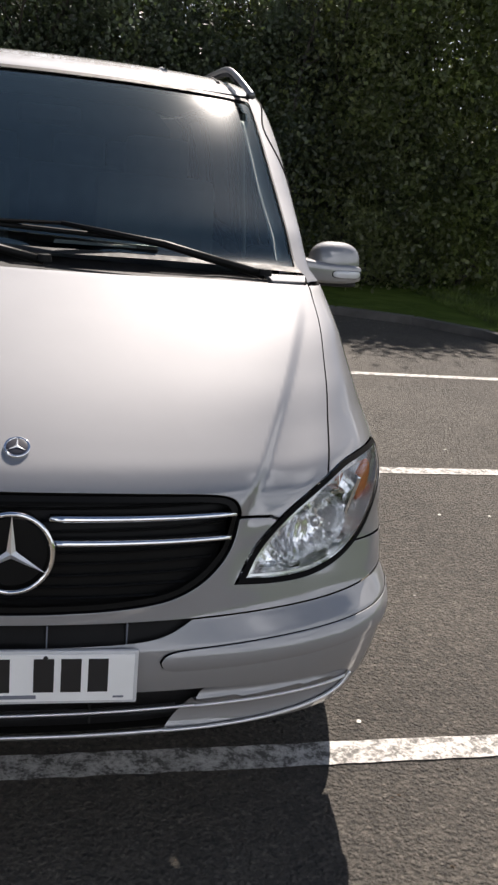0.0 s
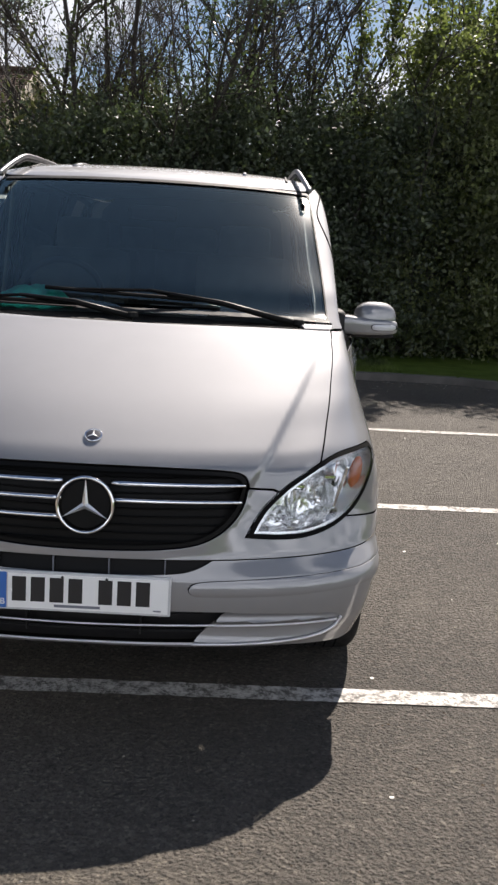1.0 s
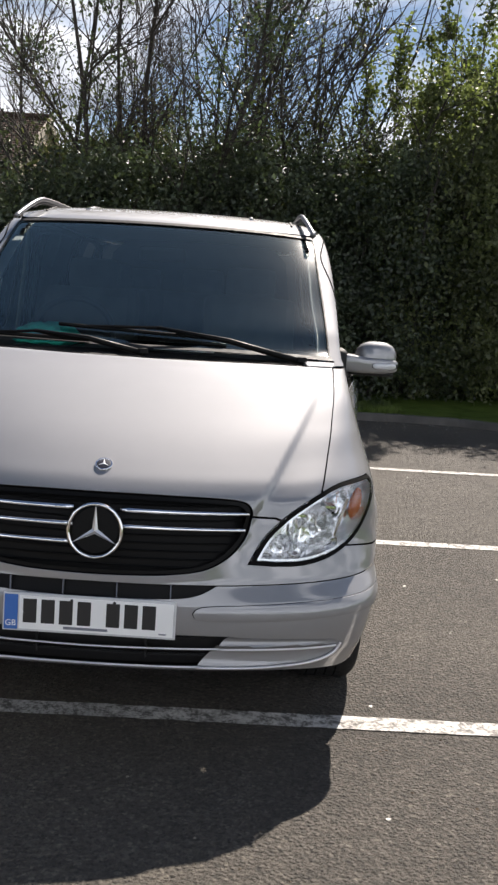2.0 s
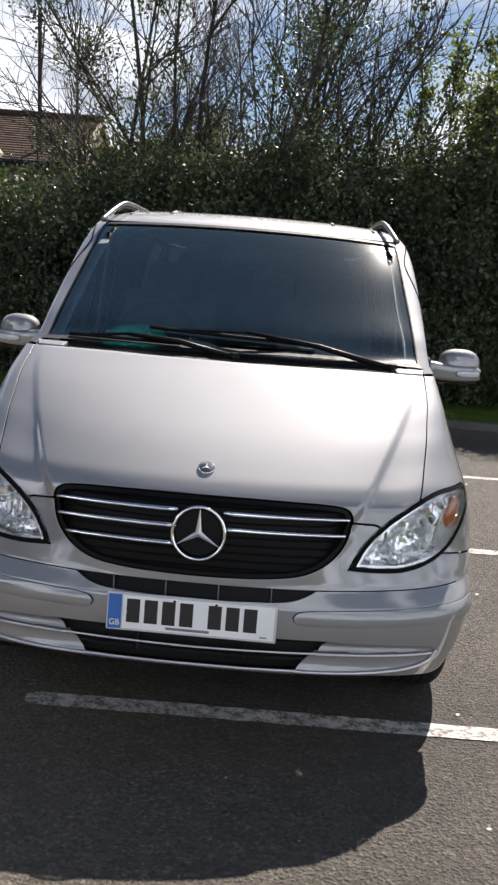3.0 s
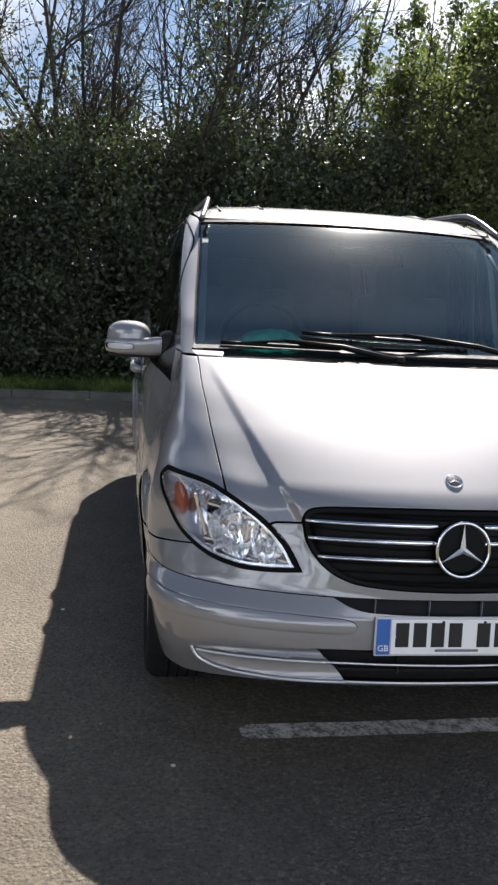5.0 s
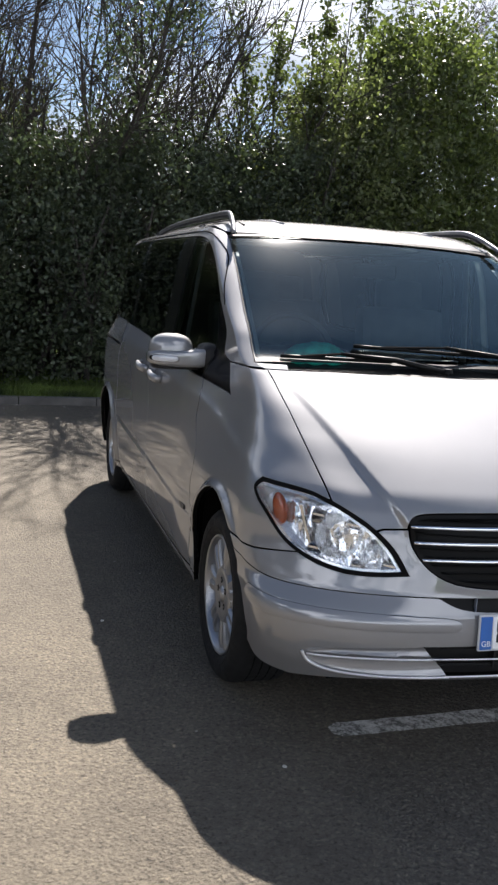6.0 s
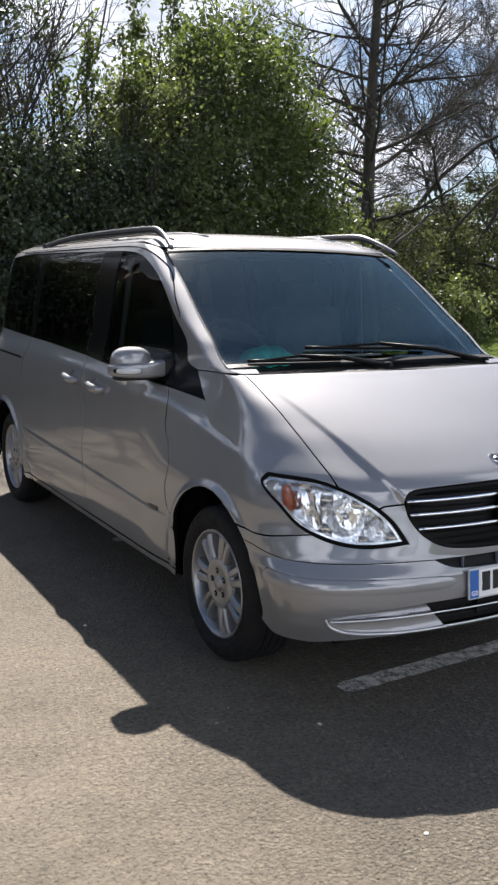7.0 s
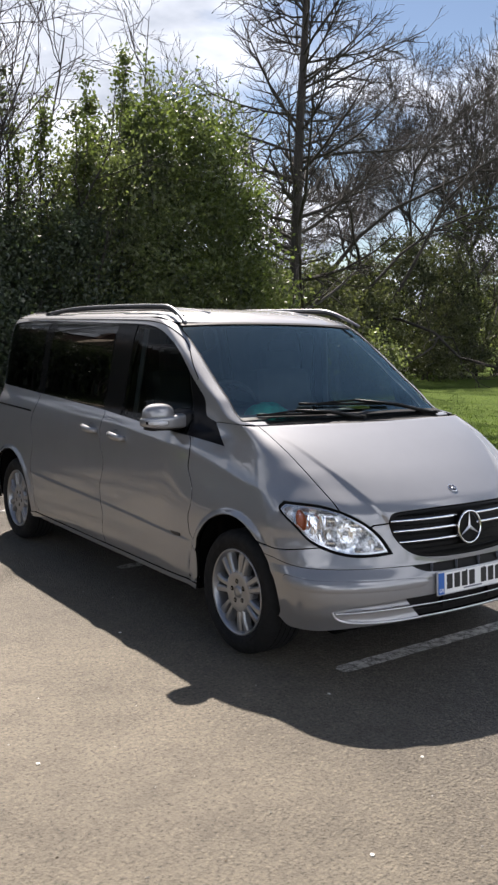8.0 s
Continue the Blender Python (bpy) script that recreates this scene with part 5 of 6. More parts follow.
def kerb_line(off, n=10):
    """The kerb's line in plan, from far along one side round the corner, pushed outwards by off."""
    r = CORNER + off
    cx, cy = KERB_X - CORNER, KERB_Y - CORNER
    return [(-34, KERB_Y + off)] + [(cx + r * math.sin(radians(90 * k / n)), cy + r * math.cos(radians(90 * k / n))) for k in range(n + 1)] + [(KERB_X + off, -30)]


flat("ground", [(-600, -600), (600, -600), (600, 600), (-600, 600)], -0.06, TURF, "flat grassy land reaching to the horizon")
flat("car_park", kerb_line(0.06) + [(-34, -30)], 0.0, ASPHALT, "worn grey asphalt car park with coarse stone grit")
edge = kerb_line(0.11)
flat("grass_verge", edge + [(120, -30), (120, 120), (-34, 120)], 0.085, TURF, "mown grass verge behind the kerb")


def bay_line(y, x0, x1, wide=0.098):
    """A painted line with a worn, uneven edge and a rounded end."""
    rng = random.Random(int(y * 100))
    n, top, low = 90, [], []
    for i in range(n + 1):
        x = x0 + (x1 - x0) * (i / n) ** 1.8
        e = math.sqrt(1 - (1 - min(1, (x - x0 + 0.003) / 0.045)) ** 2)
        top.append((x, y + wide / 2 * e + rng.uniform(-0.003, 0.003), 0.004))
        low.append((x, y - wide / 2 * e + rng.uniform(-0.003, 0.003), 0.004))
    v = top + low
    ob = raw("bay_line", v, [[i, n + 1 + i, n + 2 + i, i + 1] for i in range(n)], LINE)
    tagged(ob, "worn white painted parking bay line on asphalt", "road marking", "bay lines", "structure")


for y in (0.295, 2.715, 5.17, -2.15):
    bay_line(y, -0.595, 4.55)


# ---- planting ----
def leaves(centres, sizes, seed, droop=0.3):
    """Small folded-out rhombic leaves about the centres, as points and faces."""
    rng = np.random.default_rng(seed)
    n = len(centres)
    d = rng.normal(size=(n, 3))
    d[:, 2] -= droop
    d /= np.linalg.norm(d, axis=1, keepdims=True)
    e = np.cross(d, rng.normal(size=(n, 3)))
    e /= np.maximum(np.linalg.norm(e, axis=1, keepdims=True), 1e-6)
    s = sizes[:, None]
    p = np.stack([centres, centres + d * s * 0.5 + e * s * 0.3, centres + d * s, centres + d * s * 0.5 - e * s * 0.3], 1)
    return p.reshape(-1, 3), np.arange(4 * n).reshape(-1, 4)


def leaf_mesh(name, centres, sizes, material, parent, seed, label=""):
    v, f = leaves(np.asarray(centres), np.asarray(sizes), seed)
    mesh = bpy.data.meshes.new(name)
    mesh.vertices.add(len(v))
    mesh.vertices.foreach_set("co", v.astype(np.float32).ravel())
    mesh.loops.add(f.size)
    mesh.loops.foreach_set("vertex_index", f.astype(np.int32).ravel())
    mesh.polygons.add(len(f))
    mesh.polygons.foreach_set("loop_start", np.arange(0, f.size, 4, dtype=np.int32))
    mesh.polygons.foreach_set("loop_total", np.full(len(f), 4, dtype=np.int32))
    mesh.update(calc_edges=True)
    ob = finish(name, mesh, material, parent, label)
    ob["kind"] = "stuff"
    return ob


def limb_mesh(name, paths, material, parent):
    """Tapered limbs, each a list of (point, radius)."""
    verts, faces = [], []
    for path in paths:
        k = len(path)
        sides = 7 if path[0][1] > 0.04 else (4 if path[0][1] > 0.008 else 3)
        at, side = len(verts), None
        for i, (p, r) in enumerate(path):
            d = (path[min(i + 1, k - 1)][0] - path[max(i - 1, 0)][0]).normalized()
            side = d.orthogonal().normalized() if side is None else (side - d * side.dot(d)).normalized()
            up = d.cross(side)
            for j in range(sides):
                a = 2 * math.pi * j / sides
                verts.append(p + r * (math.cos(a) * side + math.sin(a) * up))
        for i in range(k - 1):
            for j in range(sides):
                a, b = at + i * sides + j, at + i * sides + (j + 1) % sides
                faces.append((a, b, b + sides, a + sides))
    return raw(name, verts, faces, material, parent, smooth=True)


def limb(rng, p, d, length, r0, r1, wob, lift, n=6):
    out = [(p.copy(), r0)]
    for i in range(n):
        d = (d + Vector((rng.gauss(0, wob), rng.gauss(0, wob), rng.gauss(0, wob) + lift))).normalized()
        p = p + d * length / n
        out.append((p.copy(), r0 + (r1 - r0) * (i + 1) / n))
    return out


def branch_out(rng, path, count, length, spread, wob, lift, r_end, lo=0.25, n=5):
    """Side limbs along a limb."""
    out = []
    for _ in range(count):
        u = lo + (1 - lo) * rng.random()
        i = min(int(u * (len(path) - 1)), len(path) - 2)
        f = u * (len(path) - 1) - i
        p, r = path[i][0].lerp(path[i + 1][0], f), path[i][1] + (path[i + 1][1] - path[i][1]) * f
        d = (path[i + 1][0] - path[i][0]).normalized()
        side = d.orthogonal().normalized()
        side.rotate(Matrix.Rotation(rng.uniform(0, 6.283), 3, d))
        dd = (d * math.cos(spread) + side * math.sin(spread)).normalized()
        out.append(limb(rng, p, dd, length * rng.uniform(0.5, 1.15) * (1.15 - 0.6 * u), min(r * 0.65, r_end * 4), r_end, wob, lift, n))
    return out


def along(paths, rng, per, spread):
    """Places scattered about the outer parts of limbs."""
    pts = []
    for path in paths:
        for _ in range(per):
            u = rng.uniform(0.25, 1.0) * (len(path) - 1)
            i = min(int(u), len(path) - 2)
            p = path[i][0].lerp(path[i + 1][0], u - i)
            pts.append((p.x + rng.gauss(0, spread), p.y + rng.gauss(0, spread), p.z + rng.gauss(0, spread)))
    return np.array(pts)


def shrub(name, x, y, half, depth, tall, count, material, seed, label, size=0.06, bark=DARK_BARK, base_z=0.085, shoots=0, gaps=0.0):
    """An evergreen or leafy shrub: stems, a thick uneven mass of leaves in clumps, and shoots on top."""
    rng = random.Random(seed)
    nr = np.random.default_rng(seed)
    root = tagged(new(name), label, "shrub" if tall < 5 else "tree", kind="")
    root.location = (x, y, base_z)
    stems = []
    for _ in range(9):
        p = Vector((rng.uniform(-half, half) * 0.6, rng.uniform(-depth, depth) * 0.4, -0.1))
        d = Vector((rng.gauss(0, 0.22), rng.gauss(0, 0.2), 1)).normalized()
        stems.append(limb(rng, p, d, tall * rng.uniform(0.75, 0.98), 0.05, 0.012, 0.09, 0.05, 8))
    twigs = [t for s in stems for t in branch_out(rng, s, 9, tall * 0.28, 0.9, 0.14, 0.05, 0.004)]
    # clumps over a lumpy body, thicker towards the outside
    k = max(40, count // 130)
    th, u = nr.uniform(0, 2 * math.pi, k), nr.uniform(0.02, 1, k)
    r = nr.uniform(0.55, 1.0, k) ** 0.6
    lump = 1 + 0.16 * np.sin(3 * th + seed) + 0.12 * np.sin(7 * u * 3 + 2 * th)
    prof = np.clip(1.05 - 0.9 * np.clip(u - 0.55, 0, 1) ** 1.4 * 2.0, 0.12, 1.1) * (0.85 + 0.15 * np.minimum(u / 0.2, 1))
    cx = half * r * prof * lump * np.cos(th)
    cy = depth * r * prof * lump * np.sin(th)
    cz = tall * u * (0.93 + 0.14 * nr.random(k))
    keep = nr.random(k) > gaps * u
    c = np.stack([cx, cy, cz], 1)[keep]
    spread = nr.uniform(0.12, 0.34, len(c)) * (0.6 + 0.12 * tall)
    idx = nr.integers(0, len(c), count)
    pts = c[idx] + nr.normal(size=(count, 3)) * spread[idx][:, None] * [1, 1, 0.75]
    if shoots:
        extra = []
        for _ in range(shoots):
            a = rng.uniform(-half, half) * 0.8
            p = Vector((a, rng.uniform(-depth, depth) * 0.5, tall * (rng.uniform(0.5, 0.92) - 0.3 * abs(a) / half)))
            s = limb(rng, p, Vector((rng.gauss(0, 0.12), rng.gauss(0, 0.12), 1)).normalized(), rng.uniform(0.6, 2.1), 0.012, 0.004, 0.06, 0.04)
            twigs.append(s)
            extra.append(s)
        pts = np.concatenate([pts, along(extra, rng, 120, 0.10)])
    pts = pts[pts[:, 2] > 0.05]
    limb_mesh("stem", stems + twigs, bark, root)
    leaf_mesh("foliage", pts, nr.uniform(0.6, 1.35, len(pts)) * size, material, root, seed)
    return root


def bare_tree(name, x, y, tall, stems_n, seed, label, lean=0.35, bark=DARK_BARK, radius=0.075, ivy=0, wob=0.08, twig_len=1.0, ivy_mat=None, density=1.0, category="tree", fine=1.0, spread=0.55, leafy=0.22, ivy_top=9.0):
    """A leafless tree of several stems with fine twigs, and ivy on its lower limbs."""
    rng = random.Random(seed)
    nr = np.random.default_rng(seed)
    root = tagged(new(name), label, category)
    root.location = (x, y, 0.085)
    stems = []
    for k in range(stems_n):
        a = 2 * math.pi * k / stems_n + rng.uniform(-0.4, 0.4)
        d = Vector((math.cos(a) * lean * rng.uniform(0.3, 1.2), math.sin(a) * lean * 0.8 * rng.uniform(0.3, 1), 1)).normalized()
        stems.append(limb(rng, Vector((math.cos(a) * 0.25, math.sin(a) * 0.25, -0.1)), d, tall * rng.uniform(0.8, 1.05), radius * rng.uniform(0.45, 0.9), 0.012, wob, 0.03, 10))
    second = [t for s in stems for t in branch_out(rng, s, int(15 * density), tall * 0.36, spread, wob * 1.3, 0.05, 0.008, 0.25 if fine < 1.5 else 0.5, 6)]
    third = [t for s in second for t in branch_out(rng, s, int(9 * density), 0.95 * twig_len, 0.6, 0.13, 0.05, 0.0045 * fine, 0.2, 4)]
    fourth = [t for s in third for t in branch_out(rng, s, int(3 * density), 0.5 * twig_len, 0.6, 0.15, 0.03, 0.003 * fine, 0.2, 3)]
    limb_mesh("trunk", stems + second, bark, root)
    t = limb_mesh("twig_mass", third + fourth, bark, root)
    t["kind"] = "stuff"
    if ivy:
        pts = along([s[:8] for s in stems] + [t[:4] for t in second[::3]], rng, ivy, leafy)
        pts = pts[pts[:, 2] < ivy_top + nr.normal(size=len(pts)) * 0.5]
        leaf_mesh("ivy", pts, nr.uniform(0.6, 1.3, len(pts)) * 0.065, ivy_mat or LEAF_DARK, root, seed)
    return root


def larch(x, y, tall, seed):
    """A straight trunk with level, upturned, finely twigged branches."""
    rng = random.Random(seed)
    root = tagged(new("larch_tree"), "tall bare tree with a straight dark trunk and level twiggy branches", "tree")
    root.location = (x, y, 0.085)
    trunk = limb(rng, Vector((0, 0, -0.1)), Vector((0, 0, 1)), tall, 0.17, 0.03, 0.012, 0.05, 14)
    arms, twigs = [], []
    for k in range(95):
        u = 0.14 + 0.84 * (k / 95) ** 0.9
        p = trunk[0][0].lerp(trunk[-1][0], u)
        a = rng.uniform(0, 6.283)
        long = (4.3 * (1 - u) + 0.6) * rng.uniform(0.7, 1.15)
        arms.append(limb(rng, p, Vector((math.cos(a), math.sin(a), rng.uniform(0.0, 0.5))).normalized(), long, 0.048 * (1.25 - u), 0.009, 0.07, 0.05, 7))
    for s in arms:
        twigs += branch_out(rng, s, 13, 0.9, 0.75, 0.12, 0.06, 0.0065, 0.12, 4)
    fine = [t for s in twigs for t in branch_out(rng, s, 4, 0.4, 0.6, 0.12, 0.03, 0.0032, 0.2, 3)]
    limb_mesh("trunk", [trunk], DARK_BARK, root)
    limb_mesh("branch_mass", arms, DARK_BARK, root)
    t = limb_mesh("twig_mass", twigs + fine, DARK_BARK, root)
    t["kind"] = "stuff"


def spires(x, y, tall, count, seed, wide):
    """A sapling of steep wands, leafy to their tips, with sky between them."""
    rng, nr = random.Random(seed), np.random.default_rng(seed)
    root = tagged(new("sapling_tree"), "slender sapling of upright wands in bright spring leaf", "tree")
    root.location = (x, y, 0.085)
    wands = []
    for k in range(count):
        a = 2 * math.pi * k / count + rng.uniform(-0.4, 0.4)
        d = Vector((math.cos(a) * 0.1, math.sin(a) * 0.1, 1)).normalized()
        wands.append(limb(rng, Vector((math.cos(a) * wide * 0.4, math.sin(a) * wide * 0.4, -0.1)), d, tall * rng.uniform(0.82, 1.12), 0.035, 0.006, 0.05, 0.04, 12))
    side = [t for w in wands for t in branch_out(rng, w, 26, 0.5, 0.75, 0.12, 0.12, 0.004, 0.42, 4)]
    limb_mesh("stem", wands + side, BARK, root)
    pts = along(side, rng, 42, 0.07)
    leaf_mesh("foliage", pts, nr.uniform(0.6, 1.35, len(pts)) * 0.075, LEAF_GREEN, root, seed)


HEDGE = "dense dark evergreen shrub of the boundary hedge"
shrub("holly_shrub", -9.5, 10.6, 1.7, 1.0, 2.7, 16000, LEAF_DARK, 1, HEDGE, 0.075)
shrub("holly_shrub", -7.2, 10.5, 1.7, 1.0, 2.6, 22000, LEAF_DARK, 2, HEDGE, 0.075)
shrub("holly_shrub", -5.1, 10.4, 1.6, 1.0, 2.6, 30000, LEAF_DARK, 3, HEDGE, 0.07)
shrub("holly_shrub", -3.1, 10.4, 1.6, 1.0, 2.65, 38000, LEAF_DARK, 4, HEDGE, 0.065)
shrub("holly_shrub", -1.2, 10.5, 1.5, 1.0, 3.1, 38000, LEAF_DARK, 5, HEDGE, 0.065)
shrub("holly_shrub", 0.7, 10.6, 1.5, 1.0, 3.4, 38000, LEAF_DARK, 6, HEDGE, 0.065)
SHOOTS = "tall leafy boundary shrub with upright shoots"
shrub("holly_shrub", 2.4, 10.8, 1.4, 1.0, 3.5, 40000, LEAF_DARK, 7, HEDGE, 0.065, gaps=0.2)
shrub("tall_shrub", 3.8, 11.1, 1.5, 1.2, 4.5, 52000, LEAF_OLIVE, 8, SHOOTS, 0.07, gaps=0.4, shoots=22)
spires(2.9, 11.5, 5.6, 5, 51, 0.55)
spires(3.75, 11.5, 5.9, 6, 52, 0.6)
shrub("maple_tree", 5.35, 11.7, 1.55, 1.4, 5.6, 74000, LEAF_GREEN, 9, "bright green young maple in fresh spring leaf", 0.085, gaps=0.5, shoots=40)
shrub("tall_shrub", 7.7, 12.6, 1.2, 1.1, 2.7, 20000, LEAF_OLIVE, 10, SHOOTS, 0.075, gaps=0.3, shoots=3)
IVIED = "leafless many-stemmed tree, its limbs clad in ivy"
bare_tree("hawthorn_tree", -1.75, 12.0, 7.6, 7, 22, IVIED, 0.75, ivy=430, wob=0.09, density=0.9, spread=0.66, twig_len=1.25, fine=1.2, leafy=0.22)
bare_tree("hawthorn_tree", -0.35, 12.2, 7.4, 11, 21, IVIED, 0.45, ivy=300, wob=0.1, density=0.8, spread=0.6, twig_len=1.2, fine=1.2, leafy=0.3, ivy_mat=LEAF_MURK, ivy_top=4.2)
bare_tree("hawthorn_tree", 0.4, 12.3, 6.8, 6, 24, IVIED, 0.62, ivy=150, wob=0.12, density=0.55, spread=0.7, twig_len=1.15, fine=1.1, leafy=0.34, ivy_mat=LEAF_MURK, ivy_top=3.7)
bare_tree("hawthorn_tree", 2.3, 12.0, 5.9, 8, 23, "brown twiggy tree with sparse dull leaves", 0.5, ivy=110, wob=0.12, density=0.5, spread=0.75, ivy_mat=LEAF_OLIVE, leafy=0.4)
bare_tree("hawthorn_tree", -3.4, 12.4, 5.6, 3, 25, "slender leafless sapling with few twigs", 0.5, radius=0.04, density=0.4, spread=0.7, twig_len=1.1)
larch(9.24, 13.0, 13.0, 31)
bare_tree("oak_tree", 16.5, 21.0, 13.0, 7, 41, "old bare oak with crooked spreading limbs", 0.16, radius=0.115, wob=0.31, twig_len=1.5, density=0.85, fine=1.7)
bare_tree("oak_tree", 23.0, 22.0, 13.5, 7, 42, "old bare oak with crooked spreading limbs", 0.16, radius=0.115, wob=0.31, twig_len=1.5, density=1.6, fine=2.3)
bare_tree("oak_tree", 28.0, 23.5, 13.5, 7, 44, "old bare oak with crooked spreading limbs", 0.16, radius=0.115, wob=0.31, twig_len=1.5, density=1.5, fine=2.3)
bare_tree("oak_tree", 12.5, 25.0, 13.0, 6, 43, "old bare oak with crooked spreading limbs", 0.16, radius=0.115, wob=0.31, twig_len=1.5, density=0.8, fine=1.7)
for i, (x, y, hw, t, n, mt) in enumerate(((11.5, 16.5, 2.2, 3.0, 30000, LEAF_MURK), (15.2, 19.0, 2.6, 3.6, 34000, LEAF_MURK), (19.5, 19.5, 2.8, 4.6, 38000, LEAF_MURK), (24.0, 19.5, 3.0, 6.0, 34000, LEAF_MURK), (13.5, 15.5, 1.3, 1.5, 9000, LEAF_OLIVE), (29.0, 20.0, 3.0, 5.5, 14000, LEAF_MURK), (17.0, 22.0, 3.0, 3.2, 22000, LEAF_MURK))):
    shrub("lawn_shrub", x, y, hw, hw * 0.7, t, n, mt, 60 + i, "loose shrub at the back of the lawn", 0.10, gaps=0.3)


for i, x in enumerate((-6.2, -3.9, -1.8, 0.2, 2.2, 4.0)):
    shrub("laurel_shrub", x, 11.9, 1.5, 0.7, (2.2, 2.4, 3.6, 3.5, 3.2, 3.4)[i], 15000, LEAF_MURK if i > 1 else LEAF_DARK, 80 + i, "dark laurel behind the boundary hedge", 0.10, gaps=0.3)


def far_woods():
    """A low, loose belt of trees far behind, all leaves."""
    nr = np.random.default_rng(77)
    k, n = 260, 46000
    c = np.stack([nr.uniform(-45, 75, k), nr.uniform(27, 40, k), nr.uniform(0.3, 4.2, k)], 1)
    idx = nr.integers(0, k, n)
    pts = c[idx] + nr.normal(size=(n, 3)) * [1.3, 1.0, 0.8]
    pts = pts[pts[:, 2] > 0.1]
    tagged(leaf_mesh("distant_woods", pts, nr.uniform(0.2, 0.45, len(pts)), LEAF_OLIVE, None, 77), "belt of hazy woodland far behind the hedge", "woodland", kind="stuff")


far_woods()


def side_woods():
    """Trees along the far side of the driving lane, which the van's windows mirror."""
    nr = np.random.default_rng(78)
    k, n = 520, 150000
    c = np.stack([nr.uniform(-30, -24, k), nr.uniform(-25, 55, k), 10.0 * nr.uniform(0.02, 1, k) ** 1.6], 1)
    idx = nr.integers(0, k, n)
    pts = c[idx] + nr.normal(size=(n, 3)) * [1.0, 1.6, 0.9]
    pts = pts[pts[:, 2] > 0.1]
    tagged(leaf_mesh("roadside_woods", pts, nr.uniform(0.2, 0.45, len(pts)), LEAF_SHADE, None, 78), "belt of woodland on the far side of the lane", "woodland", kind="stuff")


side_woods()

# ---- house behind the hedge ----
house = tagged(new("house"), "low house with brown tiled roof and brick chimney behind hedge", "house")
house.location = (-4.6, 16.0, 0.0)
part("wall", block(6.4, 4.4, 3.5, (-2.2, 0, 1.75)), BRICK, house)
bm = bmesh.new()
ends = []
for x in (-5.2, 1.0):
    ends.append([bm.verts.new((x, y, z)) for y, z in ((-2.5, 3.42), (0, 4.56), (2.5, 3.42))])
for f in ((ends[0][0], ends[1][0], ends[1][1], ends[0][1]), (ends[0][1], ends[1][1], ends[1][2], ends[0][2]), (ends[0][2], ends[1][2], ends[1][0], ends[0][0]), ends[0], ends[1][::-1]):
    bm.faces.new(f)
bmesh.ops.recalc_face_normals(bm, faces=bm.faces)
part("gable", bm, BRICK, house)
for side in (-1, 1):
    for k in range(20):
        u0, u1 = k / 20, (k + 1) / 20 + 0.01
        y0, y1, z0, z1 = side * 2.6 * (1 - u0), side * 2.6 * (1 - u1), 3.40 + 1.2 * u0, 3.40 + 1.2 * u1
        verts = [(-5.3, y0, z0 + 0.05), (1.06, y0, z0 + 0.05), (1.06, y1, z1 + 0.03), (-5.3, y1, z1 + 0.03), (-5.3, y0, z0 + 0.01), (1.06, y0, z0 + 0.01)]
        raw("tile_course", verts, [(0, 1, 2, 3), (4, 5, 1, 0)], ROOF_TILE, house)
    part("bargeboard", block(0.03, 2.86, 0.16, (1.075, side * 1.3, 4.0), 0.005, Euler((side * -0.433, 0, 0))), BARGE, house, "pale bargeboard")
part("ridge", tube([(-5.3, 0, 4.64), (1.08, 0, 4.64)], 0.09, 8), ROOF_TILE, house)
part("gutter", tube([(-5.3, -2.66, 3.40), (1.05, -2.66, 3.40)], 0.06, 8), BLACK, house)
# a gabled bay towards the car park, its chimney on the ridge
bm = bmesh.new()
ends = []
for y in (-2.7, 0.0):
    ends.append([bm.verts.new((x, y, z)) for x, z in ((-3.0, 2.0), (-3.0, 3.3), (-1.25, 4.45), (-0.2, 3.55), (-0.2, 2.0))])
bm.faces.new(ends[0]), bm.faces.new(ends[1][::-1])
for k in range(5):
    bm.faces.new((ends[0][k], ends[1][k], ends[1][(k + 1) % 5], ends[0][(k + 1) % 5]))
bmesh.ops.recalc_face_normals(bm, faces=bm.faces)
part("bay_wall", bm, BRICK, house, "buff rendered gable wall")
part("chimney", block(0.40, 0.42, 1.3, (-1.62, 0.0, 4.75), 0.02), CHIMNEY, house)
part("chimney_cap", block(0.48, 0.5, 0.10, (-1.62, 0.0, 5.15), 0.02), CHIMNEY, house)
part("chimney_pot", lathe([(0.0, 5.62), (0.09, 5.62), (0.10, 5.56), (0.085, 5.3), (0.11, 5.1)], 14, "Z"), ROOF_TILE, house).location = (-1.66, 0, 0)

rng = random.Random(5)
pole = tagged(new("wooden_pole"), "slim dark wooden pole standing behind the hedge", "pole")
pole.location = (-4.15, 14.0, 0.085)
limb_mesh("shaft", [limb(rng, Vector((0, 0, -0.1)), Vector((-0.01, 0, 1)).normalized(), 9.0, 0.05, 0.028, 0.008, 0.05, 10)], DARK_BARK, pole)

# ---- kerb stones ----
kerb = tagged(new("kerb"), "low weathered concrete kerb between asphalt and grass", "kerb", kind="structure")


def kerb_stone():
    bm = block(0.90, 0.125, 0.17, (0, 0, 0), 0.009)
    mesh = bpy.data.meshes.new("kerb_stone")
    bm.to_mesh(mesh)
    bm.free()
    mesh.materials.append(KERB)
    return mesh


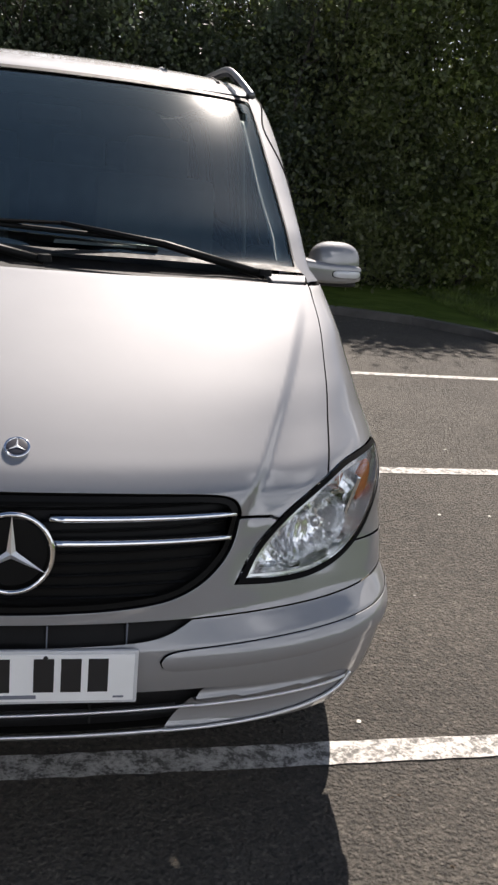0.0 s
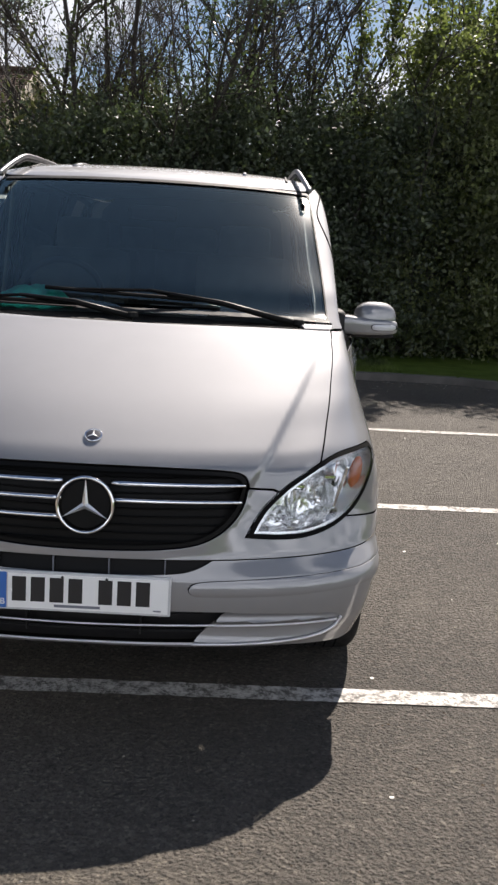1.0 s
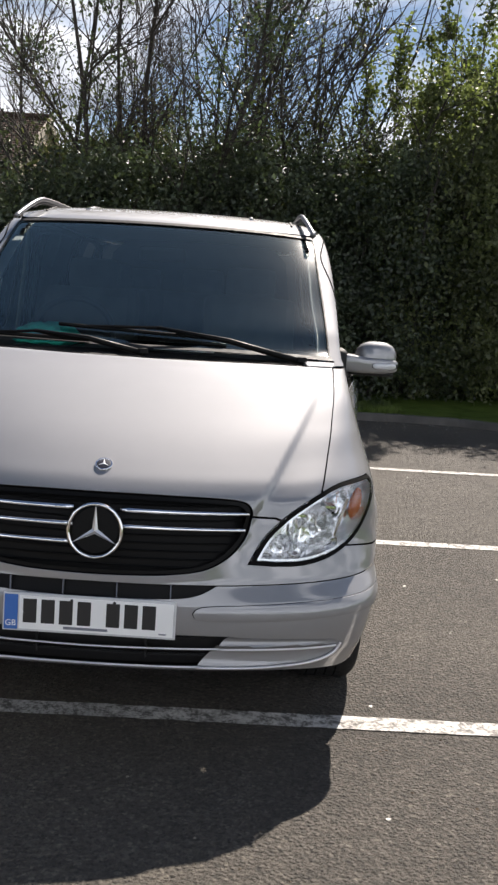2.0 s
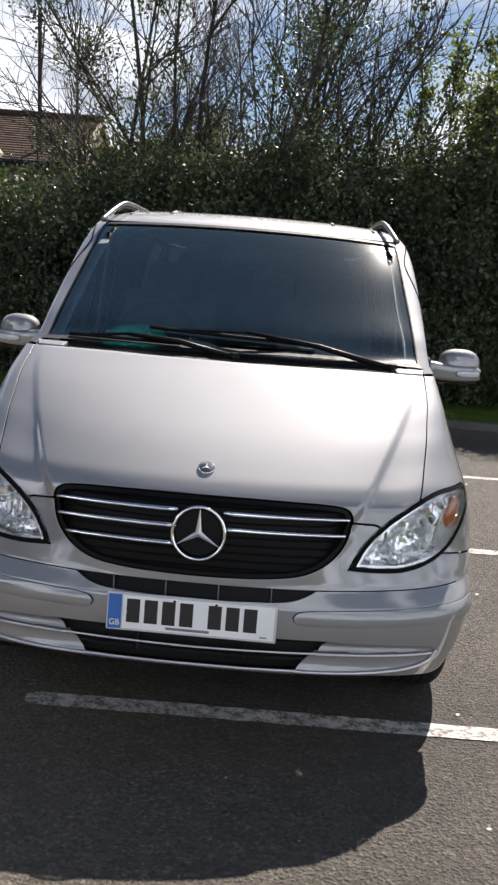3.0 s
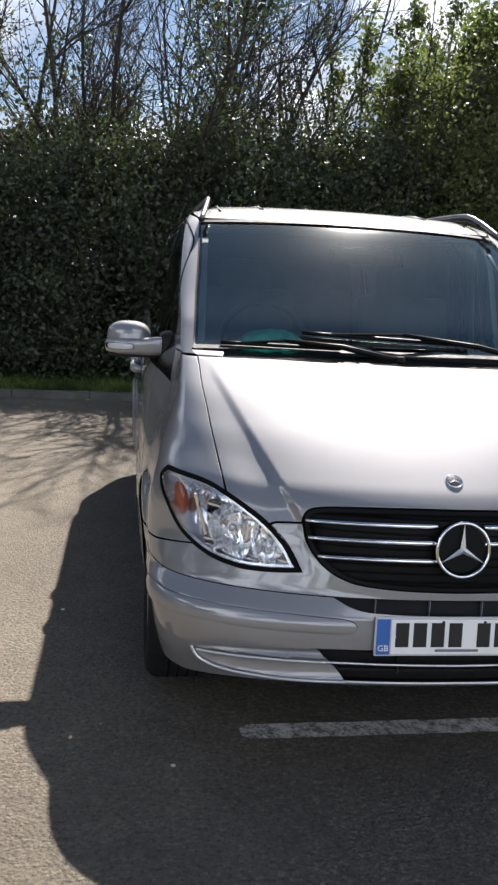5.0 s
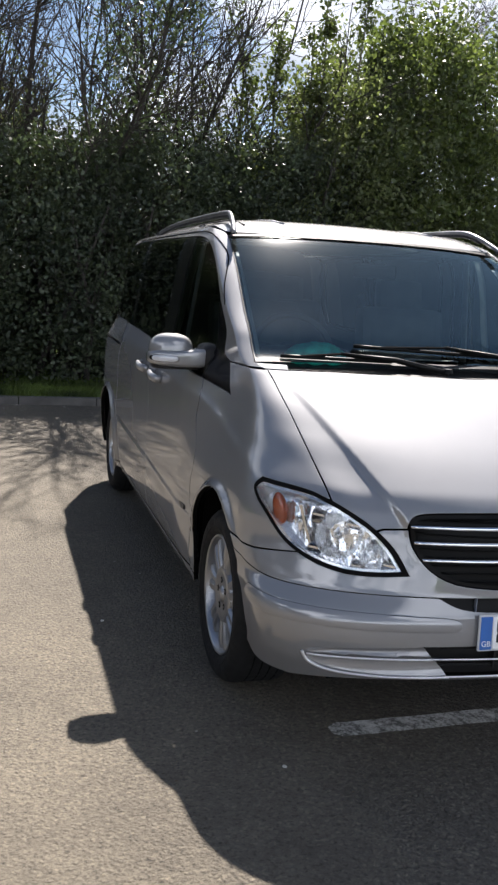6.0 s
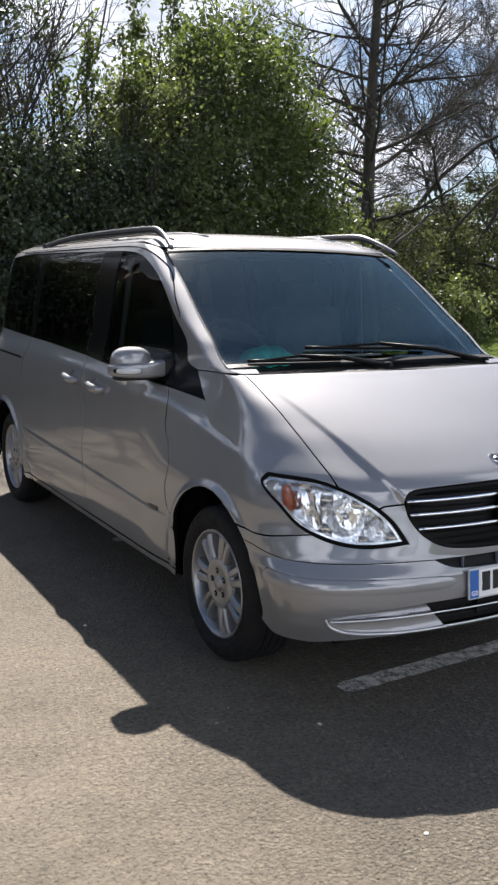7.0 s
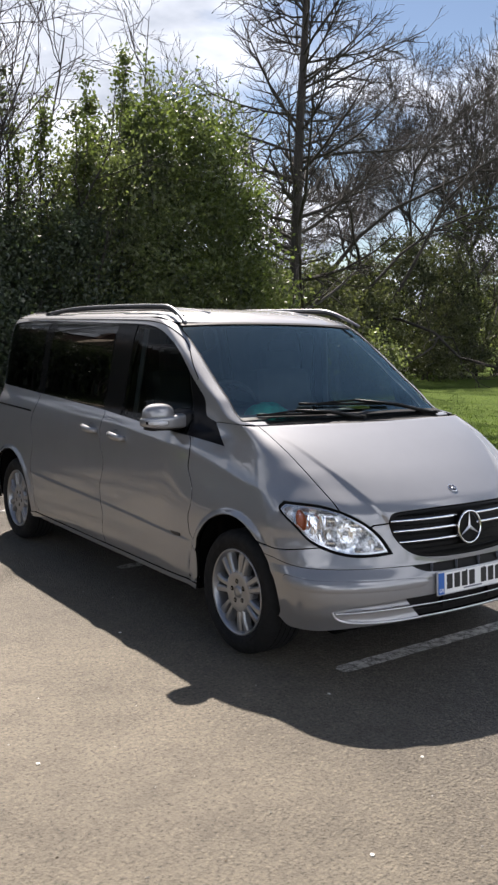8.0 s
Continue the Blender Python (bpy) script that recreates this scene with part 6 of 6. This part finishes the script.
stone = kerb_stone()
run = kerb_line(0.06, 24)
total = [0.0]
for p, q in zip(run, run[1:]):
    total.append(total[-1] + math.dist(p, q))
s = 0.45
while s < total[-1]:
    i = max(k for k in range(len(total)) if total[k] <= s)
    i = min(i, len(run) - 2)
    f = (s - total[i]) / (total[i + 1] - total[i])
    px, py = run[i][0] + (run[i + 1][0] - run[i][0]) * f, run[i][1] + (run[i + 1][1] - run[i][1]) * f
    ob = new("kerb_stone", stone)
    ob.parent = kerb
    ob.matrix_basis = pose(px, py, 0.005, 0, 0, math.degrees(math.atan2(run[i + 1][1] - run[i][1], run[i + 1][0] - run[i][0])))
    s += 0.908


# ---- litter ----
def petal_litter():
    """Pale petals and small stones that lie about on the asphalt, most of them under the hedge."""
    rng = random.Random(91)
    seen = [(1.906, 2.065, 0.009), (2.164, 2.054, 0.010), (2.387, 3.13, 0.009), (0.973, 0.434, 0.010), (0.92, -0.29, 0.008), (-0.94, -0.609, 0.009), (-1.591, -0.999, 0.009), (1.924, 4.846, 0.009), (1.36, 1.868, 0.011), (-1.244, 1.444, 0.011), (-0.832, 0.098, 0.010), (-2.249, 0.23, 0.010)]
    for x, y, r in seen:
        bm = bmesh.new()
        bmesh.ops.create_icosphere(bm, subdivisions=1, radius=1.0)
        for v in bm.verts:
            v.co = Vector((v.co.x * r * rng.uniform(0.8, 1.2), v.co.y * r * rng.uniform(0.7, 1.1), v.co.z * r * 0.3))
        ob = tagged(part("petal", bm, PETAL), "pale fallen petal lying on the asphalt", "petal", "fallen petals")
        ob.matrix_basis = pose(x, y, r * 0.3, 0, 0, rng.uniform(0, 360))
    verts, faces = [], []
    for _ in range(2600):
        near = rng.random() < 0.55
        x, y = rng.uniform(-7, 4.6), (KERB_Y - abs(rng.gauss(0, 0.55)) if near else rng.uniform(-3, 8.2))
        if -0.95 < x < 0.95 and -0.05 < y < 4.75:
            continue
        r, a = rng.uniform(0.0025, 0.0075) * (1.6 if near else 1), rng.uniform(0, 6.283)
        n = len(verts)
        verts += [(x + r * math.cos(a + k * 1.57), y + r * (0.6 if k % 2 else 1) * math.sin(a + k * 1.57), 0.001) for k in range(4)] + [(x, y, 0.001 + r * 0.6)]
        faces += [(n + k, n + (k + 1) % 4, n + 4) for k in range(4)]
    tagged(raw("grit_litter", verts, faces, GRIT), "loose grit, bud scales and leaf scraps on the asphalt", "litter", kind="stuff")


def island(name, stops, rough):
    m = Mat(name).set(Roughness=rough)
    g = m.n.new("ShaderNodeNewGeometry")
    return m.link(m.ramp(g.outputs["Random Per Island"], stops), "Base Color").m


PETAL = plain("petal", (0.72, 0.69, 0.62), 0.7, vary=0.1, scale=60)
GRIT = island("loose_grit", [(0.0, (0.05, 0.035, 0.02)), (0.5, (0.16, 0.12, 0.08)), (0.8, (0.3, 0.27, 0.22)), (1.0, (0.5, 0.47, 0.42))], 0.85)
petal_litter()


def verge_grass():
    """Blades of grass on the verge, thick along the kerb."""
    nr = np.random.default_rng(55)
    n = 90000
    x, d = nr.uniform(-9, 14, n), np.abs(nr.normal(0, 1.0, n)) + 0.13
    y = KERB_Y + d
    out = x > KERB_X - CORNER
    # past the corner the verge runs forwards beside the bays
    x = np.where(out, KERB_X + 0.13 + nr.exponential(2.6, n), x)
    y = np.where(out, nr.uniform(3.0, 20.0, n), y)
    h = nr.uniform(0.03, 0.085, n)
    a, t = nr.uniform(0, 6.283, n), nr.normal(0, 0.5, (n, 2))
    w = 0.004 + 0.004 * nr.random(n)
    b = np.stack([x, y, np.full(n, 0.083)], 1)
    e = np.stack([np.cos(a) * w, np.sin(a) * w, np.zeros(n)], 1)
    tip = b + np.stack([t[:, 0] * h, t[:, 1] * h, h], 1)
    v = np.stack([b - e, b + e, tip], 1).reshape(-1, 3)
    ob = raw("verge_grass", v.tolist(), np.arange(3 * n).reshape(-1, 3).tolist(), GRASS)
    tagged(ob, "short ragged grass blades along the kerb", "grass", kind="stuff")


GRASS = leaf_material("grass_blade", (0.035, 0.058, 0.009), (0.10, 0.14, 0.035), 0.3)
verge_grass()
